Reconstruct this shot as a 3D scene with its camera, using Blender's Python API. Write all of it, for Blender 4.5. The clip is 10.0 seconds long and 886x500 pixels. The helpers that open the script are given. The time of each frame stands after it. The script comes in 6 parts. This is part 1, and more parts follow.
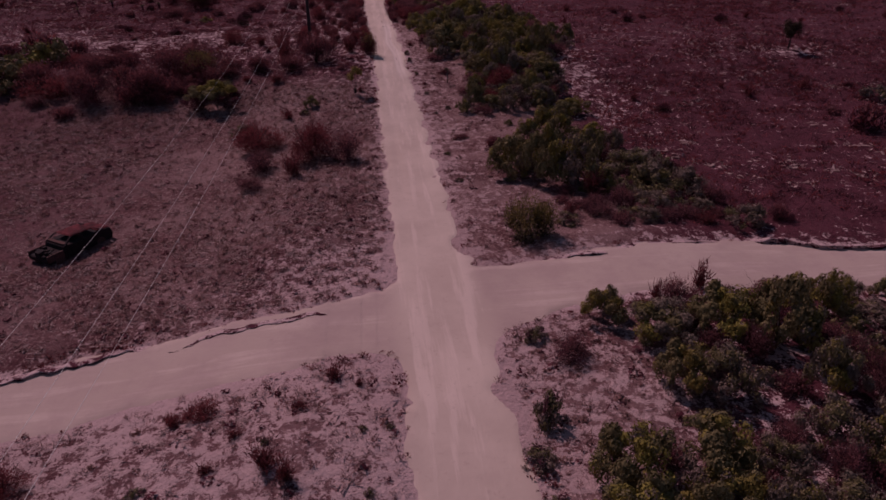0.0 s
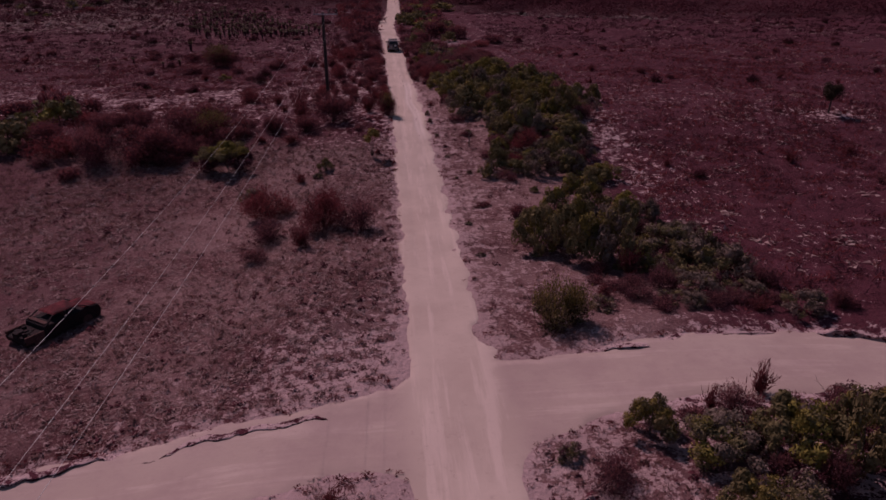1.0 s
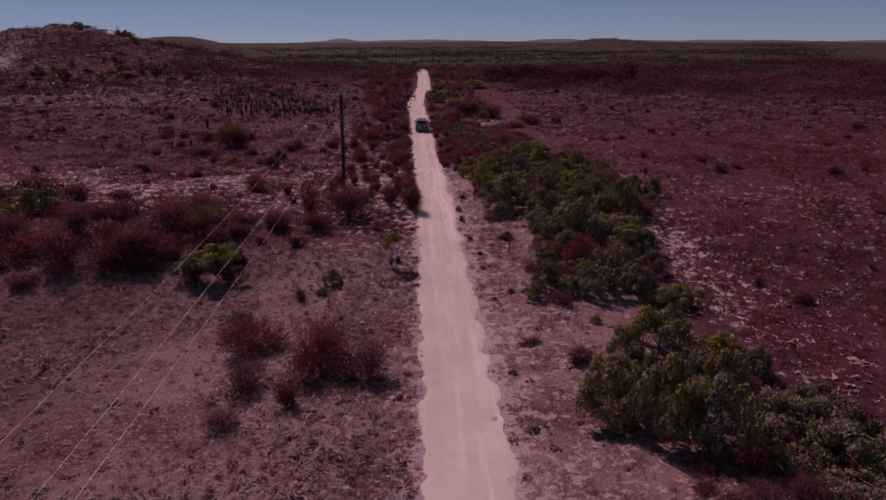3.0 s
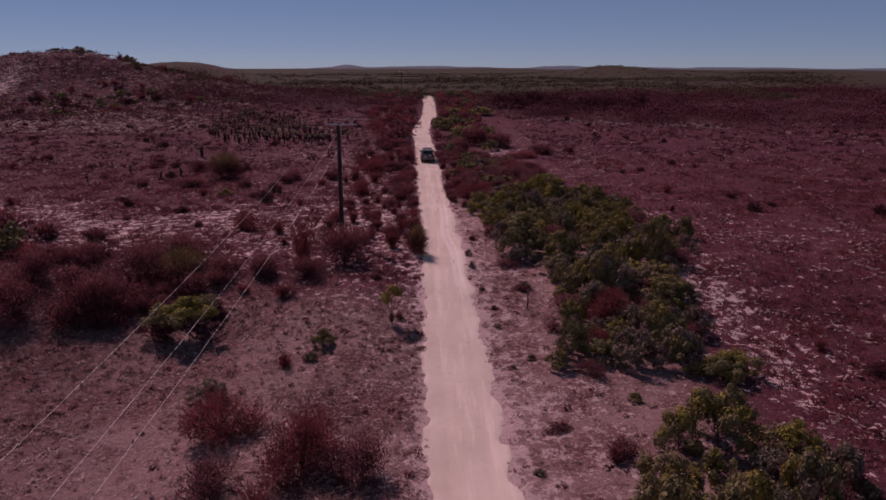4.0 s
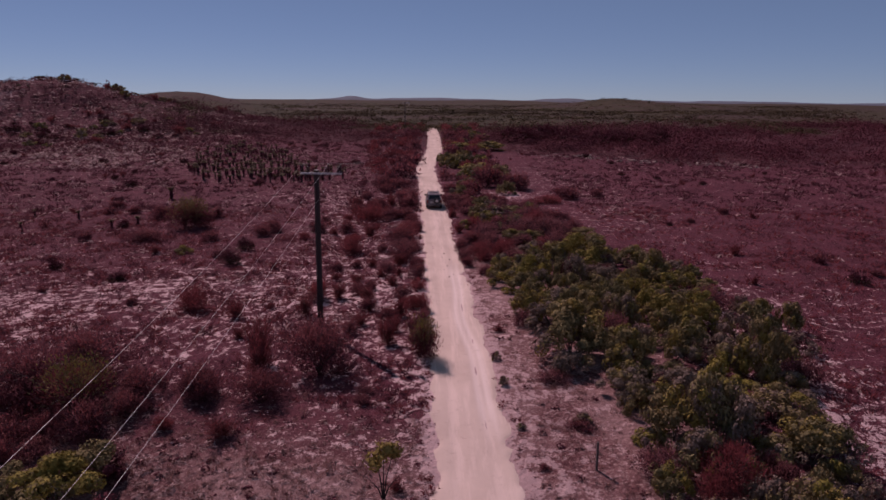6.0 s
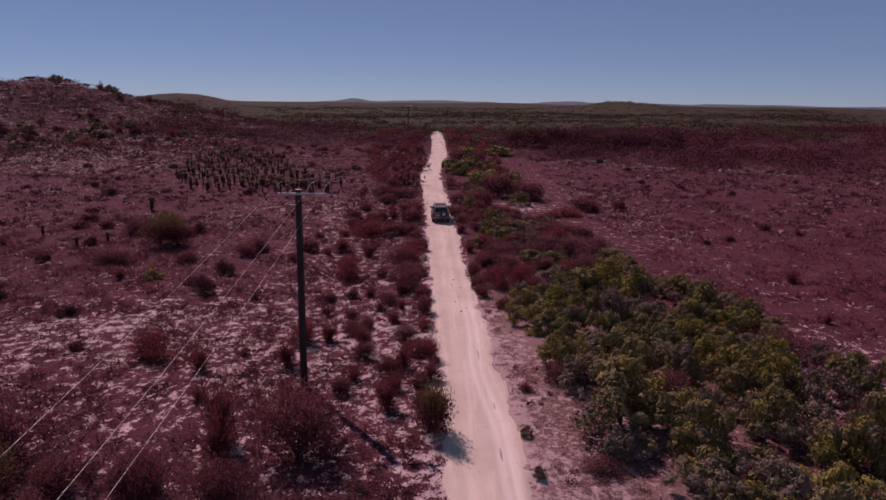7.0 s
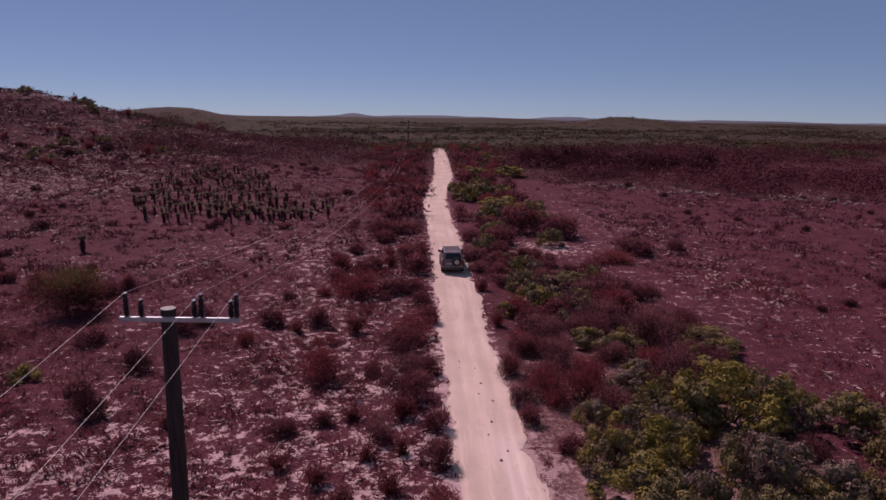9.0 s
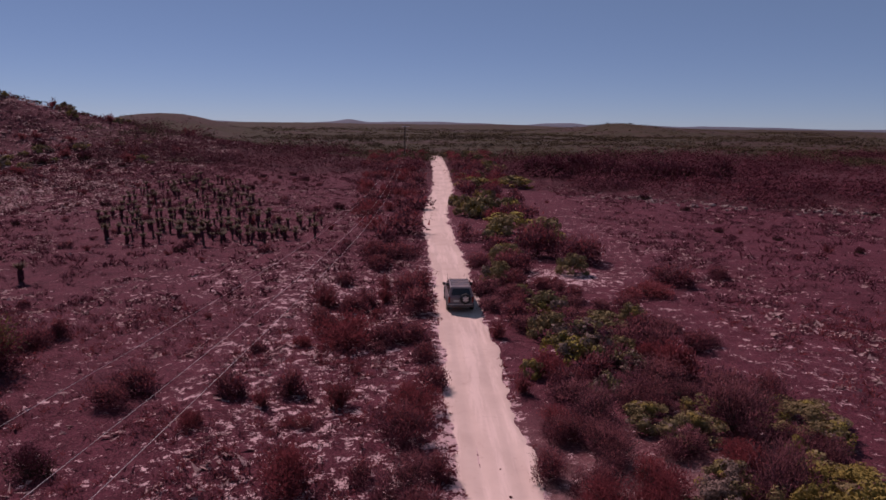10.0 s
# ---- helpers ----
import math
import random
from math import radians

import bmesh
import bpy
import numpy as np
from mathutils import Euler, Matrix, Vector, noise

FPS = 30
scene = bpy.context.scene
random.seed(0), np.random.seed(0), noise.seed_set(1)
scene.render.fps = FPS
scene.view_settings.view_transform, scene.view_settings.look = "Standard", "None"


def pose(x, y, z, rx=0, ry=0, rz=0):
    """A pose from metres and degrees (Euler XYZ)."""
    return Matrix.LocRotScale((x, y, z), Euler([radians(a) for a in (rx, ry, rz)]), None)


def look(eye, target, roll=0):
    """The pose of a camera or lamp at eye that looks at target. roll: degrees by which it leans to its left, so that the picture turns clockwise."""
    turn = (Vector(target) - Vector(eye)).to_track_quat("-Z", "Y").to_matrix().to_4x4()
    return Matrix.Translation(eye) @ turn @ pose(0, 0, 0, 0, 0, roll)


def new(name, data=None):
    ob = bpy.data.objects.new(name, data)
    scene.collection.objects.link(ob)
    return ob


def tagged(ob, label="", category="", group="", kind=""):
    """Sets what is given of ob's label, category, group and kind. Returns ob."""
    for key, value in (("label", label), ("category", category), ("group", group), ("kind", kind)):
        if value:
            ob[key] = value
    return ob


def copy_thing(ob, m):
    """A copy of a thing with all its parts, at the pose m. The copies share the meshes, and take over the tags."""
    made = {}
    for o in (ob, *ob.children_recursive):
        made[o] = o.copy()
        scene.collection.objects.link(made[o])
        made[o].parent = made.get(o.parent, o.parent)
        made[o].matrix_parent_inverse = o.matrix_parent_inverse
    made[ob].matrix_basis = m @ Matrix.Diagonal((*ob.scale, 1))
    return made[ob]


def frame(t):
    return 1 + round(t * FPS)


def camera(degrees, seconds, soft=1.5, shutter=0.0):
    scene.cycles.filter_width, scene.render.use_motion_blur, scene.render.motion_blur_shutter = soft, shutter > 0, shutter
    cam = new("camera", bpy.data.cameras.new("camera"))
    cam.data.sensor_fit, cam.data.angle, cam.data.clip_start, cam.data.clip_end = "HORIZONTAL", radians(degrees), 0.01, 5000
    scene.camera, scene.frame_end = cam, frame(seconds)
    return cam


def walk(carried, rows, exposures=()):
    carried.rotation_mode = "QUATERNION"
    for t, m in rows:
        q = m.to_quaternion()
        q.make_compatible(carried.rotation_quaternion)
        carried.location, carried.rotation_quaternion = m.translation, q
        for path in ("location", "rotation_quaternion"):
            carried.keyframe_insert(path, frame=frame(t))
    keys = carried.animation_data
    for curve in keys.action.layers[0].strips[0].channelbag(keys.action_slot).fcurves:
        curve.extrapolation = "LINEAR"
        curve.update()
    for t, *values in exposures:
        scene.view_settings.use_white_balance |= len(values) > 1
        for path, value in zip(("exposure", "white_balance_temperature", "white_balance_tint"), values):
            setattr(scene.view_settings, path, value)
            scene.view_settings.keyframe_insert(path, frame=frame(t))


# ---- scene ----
cam = camera(65.2, 10.0, soft=1.6)
METRES, EYE, TILT, LEAN, TURN = 75.0, 15.3, 0.97, 0.0, -6.0
ROWS = [
    (0.0, 0.0, 0.0, 0.0, -0.45, -27.67, 0.87),
    (0.5, 0.0002, 0.0249, -0.0016, 0.42, -25.4, 0.82),
    (1.0, -0.0005, 0.0562, -0.0034, 1.31, -23.4, 0.83),
    (1.5, -0.0018, 0.0906, -0.0046, 2.04, -21.74, 0.8),
    (2.0, -0.0042, 0.1316, -0.0059, 2.78, -20.19, 0.65),
    (2.5, -0.0073, 0.1714, -0.0074, 3.35, -18.85, 0.56),
    (4.0, -0.0211, 0.2998, -0.0109, 4.17, -15.62, 0.25),
    (4.5, -0.0268, 0.3446, -0.0117, 4.27, -14.82, 0.16),
    (5.0, -0.0336, 0.399, -0.0135, 4.27, -14.12, 0.03),
    (5.5, -0.0402, 0.4516, -0.0148, 4.31, -13.49, -0.08),
    (7.0, -0.0636, 0.6187, -0.0184, 4.65, -12.92, -0.29),
    (7.5, -0.0716, 0.6714, -0.0192, 4.74, -12.83, -0.34),
    (8.0, -0.0809, 0.7323, -0.0205, 4.77, -12.59, -0.4),
    (8.5, -0.0897, 0.7923, -0.0224, 4.7, -12.11, -0.44),
    (9.0, -0.0986, 0.8587, -0.024, 4.58, -11.72, -0.48),
    (9.5, -0.1081, 0.9226, -0.0244, 4.41, -11.4, -0.55),
    (10.0, -0.1181, 0.9918, -0.0257, 4.25, -11.22, -0.5),
]
EXPOSURES = [(0.0, -1.03, 6500, 46), (2.6, -0.65, 6500, 44), (4.5, -0.40, 6500, 40), (7.0, -0.18, 6450, 38), (10.0, -0.08, 6450, 38)]
walk(cam, [(t, pose(0, 0, EYE, TILT, LEAN, TURN) @ pose(METRES * x, METRES * y, METRES * z, 90 + pitch, roll, yaw)) for t, x, y, z, yaw, pitch, roll in ROWS],
     exposures=EXPOSURES)

# ---- light ----
SUN_EL, SUN_AZ = radians(48.0), radians(-33.0)
world = bpy.data.worlds.new("sky")
scene.world = world
world.use_nodes = True
wn = world.node_tree.nodes
sky = wn.new("ShaderNodeTexSky")
sky.sky_type, sky.sun_disc = "NISHITA", False
sky.sun_elevation, sky.sun_rotation = SUN_EL, SUN_AZ
sky.air_density, sky.dust_density, sky.ozone_density = 0.62, 0.0, 4.0
sky.altitude = 1500
# an even, thin haze over the clear sky
haze = wn.new("ShaderNodeMix")
haze.data_type = "RGBA"
haze.inputs[0].default_value = 0.34
world.node_tree.links.new(sky.outputs[0], haze.inputs[6])
haze.inputs[7].default_value = (3.7, 6.5, 8.5, 1)
world.node_tree.links.new(haze.outputs[2], wn["Background"].inputs[0])
wn["Background"].inputs[1].default_value = 0.052
sun = new("sun", bpy.data.lights.new("sun", "SUN"))
sun.data.energy, sun.data.angle, sun.data.color = 4.0, radians(0.53), (1.0, 0.865, 0.80)
sun_way = Vector((math.sin(SUN_AZ) * math.cos(SUN_EL), math.cos(SUN_AZ) * math.cos(SUN_EL), math.sin(SUN_EL)))
sun.matrix_world = look(sun_way * 100, (0, 0, 0))


# ---- materials ----
class Mat:
    """A small node-material writer."""

    def __init__(self, name, rough=0.9, metal=0.0, spec=0.3):
        self.m = bpy.data.materials.new(name)
        self.m.use_nodes = True
        self.t = self.m.node_tree
        self.b = self.t.nodes["Principled BSDF"]
        self.b.inputs["Roughness"].default_value = rough
        self.b.inputs["Metallic"].default_value = metal
        self.b.inputs["Specular IOR Level"].default_value = spec

    def node(self, kind, **inputs):
        n = self.t.nodes.new("ShaderNode" + kind)
        for key, value in inputs.items():
            self.put(value, n.inputs[key.replace("_", " ")])
        return n

    def put(self, value, socket):
        if isinstance(value, bpy.types.NodeSocket):
            self.t.links.new(value, socket)
        else:
            socket.default_value = value

    def noise(self, scale, detail=4.0, rough=0.6, space="world", stretch=None):
        if space == "world":
            place = self.node("NewGeometry").outputs["Position"]
        else:
            place = self.node("TexCoord").outputs["Object"]
        if stretch:
            mp = self.node("Mapping", Vector=place)
            mp.inputs["Scale"].default_value = stretch
            place = mp.outputs[0]
        n = self.node("TexNoise", Vector=place, Scale=scale, Detail=detail, Roughness=rough)
        return n.outputs["Fac"]

    def ramp(self, fac, low, high):
        n = self.node("MapRange", Value=fac)
        n.interpolation_type = "SMOOTHSTEP"
        n.inputs["From Min"].default_value, n.inputs["From Max"].default_value = low, high
        return n.outputs[0]

    def maths(self, kind, a, b=0.0, c=-0.35):
        n = self.node("Math")
        n.operation = kind
        n.inputs[2].default_value = c
        self.put(a, n.inputs[0])
        self.put(b, n.inputs[1])
        return n.outputs[0]

    def mix(self, fac, a, b, how="MIX"):
        n = self.node("Mix")
        n.data_type, n.blend_type = "RGBA", how
        self.put(fac, n.inputs[0])
        self.put((*a, 1) if isinstance(a, tuple) else a, n.inputs[6])
        self.put((*b, 1) if isinstance(b, tuple) else b, n.inputs[7])
        return n.outputs[2]

    def attr(self, name):
        n = self.node("Attribute")
        n.attribute_name = name
        return n.outputs["Fac"]

    def random(self):
        return self.node("ObjectInfo").outputs["Random"]

    def island(self):
        return self.node("NewGeometry").outputs["Random Per Island"]

    def bump(self, height, strength=0.5, distance=0.05):
        self.put(self.node("Bump", Height=height, Strength=strength, Distance=distance).outputs[0], self.b.inputs["Normal"])

    def colour(self, c):
        self.put((*c, 1) if isinstance(c, tuple) else c, self.b.inputs["Base Color"])
        return self

    def leafy(self, share):
        """Lets some light through, as thin leaves do."""
        tr = self.node("BsdfTranslucent")
        c = self.b.inputs["Base Color"]
        if c.is_linked:
            self.put(c.links[0].from_socket, tr.inputs[0])
        else:
            tr.inputs[0].default_value = c.default_value
        mx = self.node("MixShader")
        mx.inputs[0].default_value = share
        self.t.links.new(self.b.outputs[0], mx.inputs[1])
        self.t.links.new(tr.outputs[0], mx.inputs[2])
        self.t.links.new(mx.outputs[0], self.t.nodes["Material Output"].inputs[0])
        return self


def leaf_material(name, a, b, c, share=0.12):
    """Leaves between the colours a and b by leaf, each plant leaning to c by its own amount."""
    k = Mat(name, 0.85, 0, 0.08)
    col = k.mix(k.island(), a, b)
    col = k.mix(k.maths("MULTIPLY", k.random(), 0.75), col, c)
    # random darker tone, spray by spray
    col = k.mix(k.ramp(k.noise(2.6, 3, 0.6, "object"), 0.62, 0.38), col, k.mix(1.0, col, (0.58, 0.58, 0.58), "MULTIPLY"))
    k.colour(col)
    return k.leafy(share).m


def plain_material(name, a, b, rough=0.8, metal=0.0, scale=6.0, bump=0.2, stretch=None):
    """Two-tone grain at two scales with fine relief, in the object's own space."""
    k = Mat(name, rough, metal)
    big = k.ramp(k.noise(scale, 5, 0.65, "object", stretch), 0.3, 0.7)
    fine = k.ramp(k.noise(scale * 7, 3, 0.6, "object", stretch), 0.3, 0.7)
    k.colour(k.mix(k.maths("MULTIPLY", fine, 0.35), k.mix(big, a, b), tuple(0.6 * v for v in a)))
    k.put(k.maths("ADD", k.maths("MULTIPLY", big, 0.2), rough - 0.1), k.b.inputs["Roughness"])
    if bump:
        k.bump(fine, bump, 0.02)
    return k.m


def ground_material():
    k = Mat("scrub_ground", 0.95, 0, 0.1)
    sand_amount, green = k.attr("sand"), k.attr("green")
    fine = k.noise(1.7, 7, 0.76)
    grit = k.noise(9.0, 4, 0.7)
    broad = k.noise(0.11, 4, 0.6)
    mask = k.maths("ADD", k.maths("ADD", k.maths("MULTIPLY_ADD", fine, 2.3, -0.65), k.maths("MULTIPLY", grit, 0.8)), sand_amount)
    mask = k.maths("ADD", mask, k.maths("MULTIPLY_ADD", k.noise(0.38, 3, 0.55), 0.38, -0.19))
    mask = k.ramp(mask, 1.36, 1.47)
    sand = k.mix(broad, SAND_A, SAND_B)
    sand = k.mix(k.ramp(grit, 0.56, 0.82), sand, (0.34, 0.205, 0.195))
    litter = k.mix(k.ramp(k.noise(0.6, 5, 0.7), 0.3, 0.7), (0.060, 0.010, 0.018), (0.122, 0.030, 0.044))
    litter = k.mix(k.ramp(grit, 0.45, 0.7), litter, (0.16, 0.058, 0.066))
    # dark flecks put small twigs and their shadows into the colour
    litter = k.mix(k.ramp(k.noise(17.0, 3, 0.7), 0.54, 0.60), litter, (0.03, 0.010, 0.013))
    col = k.mix(mask, litter, sand)
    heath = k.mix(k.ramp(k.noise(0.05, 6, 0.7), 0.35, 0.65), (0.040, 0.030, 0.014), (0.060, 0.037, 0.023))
    # purple drift puts the haze of distance into the heath's colour
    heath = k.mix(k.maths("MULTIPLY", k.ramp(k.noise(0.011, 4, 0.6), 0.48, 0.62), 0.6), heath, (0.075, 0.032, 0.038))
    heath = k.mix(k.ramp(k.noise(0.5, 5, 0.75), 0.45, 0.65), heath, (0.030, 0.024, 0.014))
    col = k.mix(k.attr("tall"), col, k.mix(k.ramp(k.noise(0.3, 4, 0.6), 0.35, 0.65), (0.045, 0.012, 0.016), (0.085, 0.026, 0.032)))
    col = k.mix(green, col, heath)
    dry = k.mix(k.ramp(k.noise(0.9, 9, 0.78), 0.3, 0.7), (0.105, 0.036, 0.038), (0.20, 0.086, 0.085))
    dry = k.mix(k.ramp(grit, 0.48, 0.66), dry, (0.08, 0.027, 0.03))
    fleck = k.noise(6.0, 4, 0.75)
    dry = k.mix(k.maths("MULTIPLY", k.ramp(fleck, 0.535, 0.60), 0.72), dry, (0.40, 0.26, 0.24))
    dry = k.mix(k.maths("MULTIPLY", k.ramp(fleck, 0.45, 0.38), 0.7), dry, (0.045, 0.016, 0.018))
    worn = k.ramp(k.noise(0.22, 4, 0.6), 0.38, 0.62)
    dry = k.mix(k.maths("MULTIPLY", worn, 0.65), dry, (0.33, 0.19, 0.183))
    dry = k.mix(k.maths("MULTIPLY", k.ramp(k.noise(0.13, 3, 0.5), 0.55, 0.7), 0.5), dry, (0.075, 0.026, 0.03))
    col = k.mix(k.maths("MULTIPLY", k.attr("turf"), k.maths("MULTIPLY_ADD", k.ramp(mask, 1.0, 0.25), 0.6, 0.4)), col, dry)
    k.colour(col)
    clod = k.noise(3.2, 3, 0.6)
    k.bump(k.maths("ADD", k.maths("ADD", k.maths("MULTIPLY", fine, 0.5), k.maths("MULTIPLY", grit, 0.25)), k.maths("MULTIPLY", clod, 0.5)), 0.9, 0.3)
    return k.m


def road_material():
    k = Mat("sand_track", 0.95, 0, 0.1)
    broad, fine = k.noise(0.25, 4, 0.6), k.noise(3.0, 6, 0.7)
    arm = k.attr("arm")
    lane = k.maths("ADD", k.maths("MULTIPLY", k.noise(1.3, 5, 0.65, "world", (1.0, 0.07, 1.0)), k.maths("SUBTRACT", 1.0, arm)),
                   k.maths("MULTIPLY", k.noise(1.3, 5, 0.65, "world", (0.07, 1.0, 1.0)), arm))
    col = k.mix(k.ramp(broad, 0.3, 0.7), ROAD_A, ROAD_B)
    col = k.mix(k.maths("MULTIPLY", k.ramp(lane, 0.5, 0.62), 0.6), col, (0.68, 0.505, 0.44))
    col = k.mix(k.maths("MULTIPLY", k.attr("fresh"), 0.7), col, (0.74, 0.58, 0.53))
    col = k.mix(k.maths("MULTIPLY", k.ramp(fine, 0.55, 0.8), 0.5), col, (0.34, 0.225, 0.20))
    dull = k.maths("MULTIPLY", arm, k.maths("MULTIPLY_ADD", k.ramp(k.noise(0.5, 5, 0.65), 0.3, 0.7), 0.45, 0.25))
    col = k.mix(dull, col, (0.36, 0.235, 0.22))
    k.colour(col)
    k.bump(k.maths("ADD", fine, lane), 0.45, 0.05)
    return k.m


SAND_A, SAND_B = (0.50, 0.315, 0.312), (0.63, 0.425, 0.415)
ROAD_A, ROAD_B = (0.495, 0.36, 0.305), (0.59, 0.437, 0.372)
M_GROUND, M_ROAD = ground_material(), road_material()
M_GREEN = leaf_material("green_leaves", (0.155, 0.124, 0.060), (0.272, 0.213, 0.102), (0.285, 0.196, 0.098))
M_YELLOW = leaf_material("yellow_green_leaves", (0.255, 0.20, 0.05), (0.335, 0.255, 0.062), (0.29, 0.195, 0.064))
M_GREY = leaf_material("grey_green_leaves", (0.20, 0.142, 0.112), (0.31, 0.22, 0.175), (0.24, 0.155, 0.13))
M_RED = leaf_material("scorched_red_leaves", (0.25, 0.050, 0.056), (0.39, 0.100, 0.102), (0.22, 0.050, 0.058), 0.4)
M_DRY = leaf_material("dry_brown_leaves", (0.175, 0.040, 0.046), (0.28, 0.080, 0.086), (0.21, 0.046, 0.053), 0.4)
M_BURN = leaf_material("burnt_heath_twigs", (0.10, 0.032, 0.044), (0.19, 0.070, 0.09), (0.15, 0.047, 0.06), 0.35)
M_HEATH = leaf_material("heath_leaves", (0.075, 0.058, 0.026), (0.12, 0.088, 0.04), (0.095, 0.058, 0.036))
M_TALL = leaf_material("tall_scorched_heath", (0.095, 0.022, 0.033), (0.17, 0.050, 0.064), (0.13, 0.030, 0.043), 0.15)
M_HEATH_DARK = leaf_material("dark_heath_leaves", (0.050, 0.034, 0.020), (0.085, 0.054, 0.033), (0.075, 0.040, 0.030))
M_GRASS = leaf_material("dry_grass", (0.26, 0.12, 0.11), (0.40, 0.22, 0.20), (0.31, 0.16, 0.145), 0.4)
M_STALK = leaf_material("pale_dead_stalks", (0.34, 0.20, 0.19), (0.52, 0.34, 0.32), (0.42, 0.25, 0.23), 0.1)
M_TAN = leaf_material("dead_tan_leaves", (0.27, 0.092, 0.098), (0.41, 0.165, 0.168), (0.31, 0.102, 0.108), 0.4)
M_TWIG = plain_material("charred_twigs", (0.03, 0.018, 0.018), (0.075, 0.045, 0.045), 0.9, 0, 3.0, 0)
M_BARK = plain_material("grey_bark", (0.10, 0.075, 0.07), (0.16, 0.12, 0.11), 0.9, 0, 5.0, 0.3)
M_POLE = plain_material("weathered_pole_wood", (0.035, 0.022, 0.022), (0.085, 0.055, 0.052), 0.9, 0, 3.0, 0.4, (6, 6, 0.5))
M_POLE_TOP = plain_material("sawn_wood", (0.34, 0.30, 0.28), (0.45, 0.40, 0.37), 0.8, 0, 8.0, 0.2)
M_STEEL = plain_material("galvanised_steel", (0.42, 0.42, 0.44), (0.55, 0.55, 0.57), 0.5, 0.6, 5.0, 0.05)
M_WIRE = plain_material("bare_wire", (0.55, 0.49, 0.47), (0.65, 0.58, 0.56), 0.55, 0.2, 5.0, 0)
M_PORCELAIN = plain_material("brown_insulator", (0.04, 0.015, 0.015), (0.075, 0.03, 0.03), 0.25, 0, 5.0, 0)

# blue-grey base colour stands for the haze in front of far land
M_HAZED_RIDGE = plain_material("hazed_ridge", (0.085, 0.092, 0.118), (0.105, 0.108, 0.135), 0.95, 0, 0.002, 0)

# ---- the lie of the land ----
RNG = np.random.default_rng(7)
LATTICE = RNG.random((256, 256))


def vnoise(x, y, size, shift=0):
    """Smooth value noise, 0 to 1, of features about size metres wide."""
    x, y = np.asarray(x, float) / size + 17.3 * shift + 500, np.asarray(y, float) / size + 31.7 * shift + 500
    i, j = np.floor(x).astype(int), np.floor(y).astype(int)
    u, v = x - i, y - j
    u, v = u * u * (3 - 2 * u), v * v * (3 - 2 * v)
    g = lambda a, b: LATTICE[a % 256, b % 256]
    return (g(i, j) * (1 - u) + g(i + 1, j) * u) * (1 - v) + (g(i, j + 1) * (1 - u) + g(i + 1, j + 1) * u) * v


def step(a, b, x):
    k = np.clip((np.asarray(x, float) - a) / (b - a), 0, 1)
    return k * k * (3 - 2 * k)


TRACK_Y = (-60, 14, 60, 82, 98, 111, 133, 150, 167, 185, 201, 240, 283, 330)
TRACK_X = (2.2, 2.35, 2.5, 2.35, 2.05, 1.83, 1.6, 1.15, 0.85, 2.0, 3.1, 3.6, 3.4, 6.0)


def track_x(y):
    return sum(np.interp(y + d, TRACK_Y, TRACK_X) for d in (-6, -3, 0, 3, 6)) / 5


def off_road(x, y):
    """Metres outside the edge of the tracks; negative on them."""
    x, y = np.asarray(x, float), np.asarray(y, float)
    main = np.abs(x + 0.08 - track_x(y)) - (1.43 + 0.30 * step(25, 10, y) - 0.06 * step(70, 95, y) + 0.35 * step(150, 220, y)) + 6 * step(292, 330, y)
    mid_l = np.interp(x, (-60, -13, -7.5, -4, 0, 2.5), (10, 20.5, 21.9, 22.9, 24.0, 24.6))
    left = np.abs(y - mid_l - 0.2) - 1.85 + 4 * step(1.5, 4, x)
    mid_r = np.interp(x, (2.5, 6.5, 12, 18, 22, 60), (24.8, 25.8, 26.9, 26.6, 25.4, 20))
    right = np.abs(y - mid_r) - 2.05 + 4 * step(3.5, 1, x)
    k = 0.75
    return -k * np.log(np.exp(-main / k) + np.exp(-np.clip(left, -9, 40) / k) + np.exp(-np.clip(right, -9, 40) / k) + 1e-30)


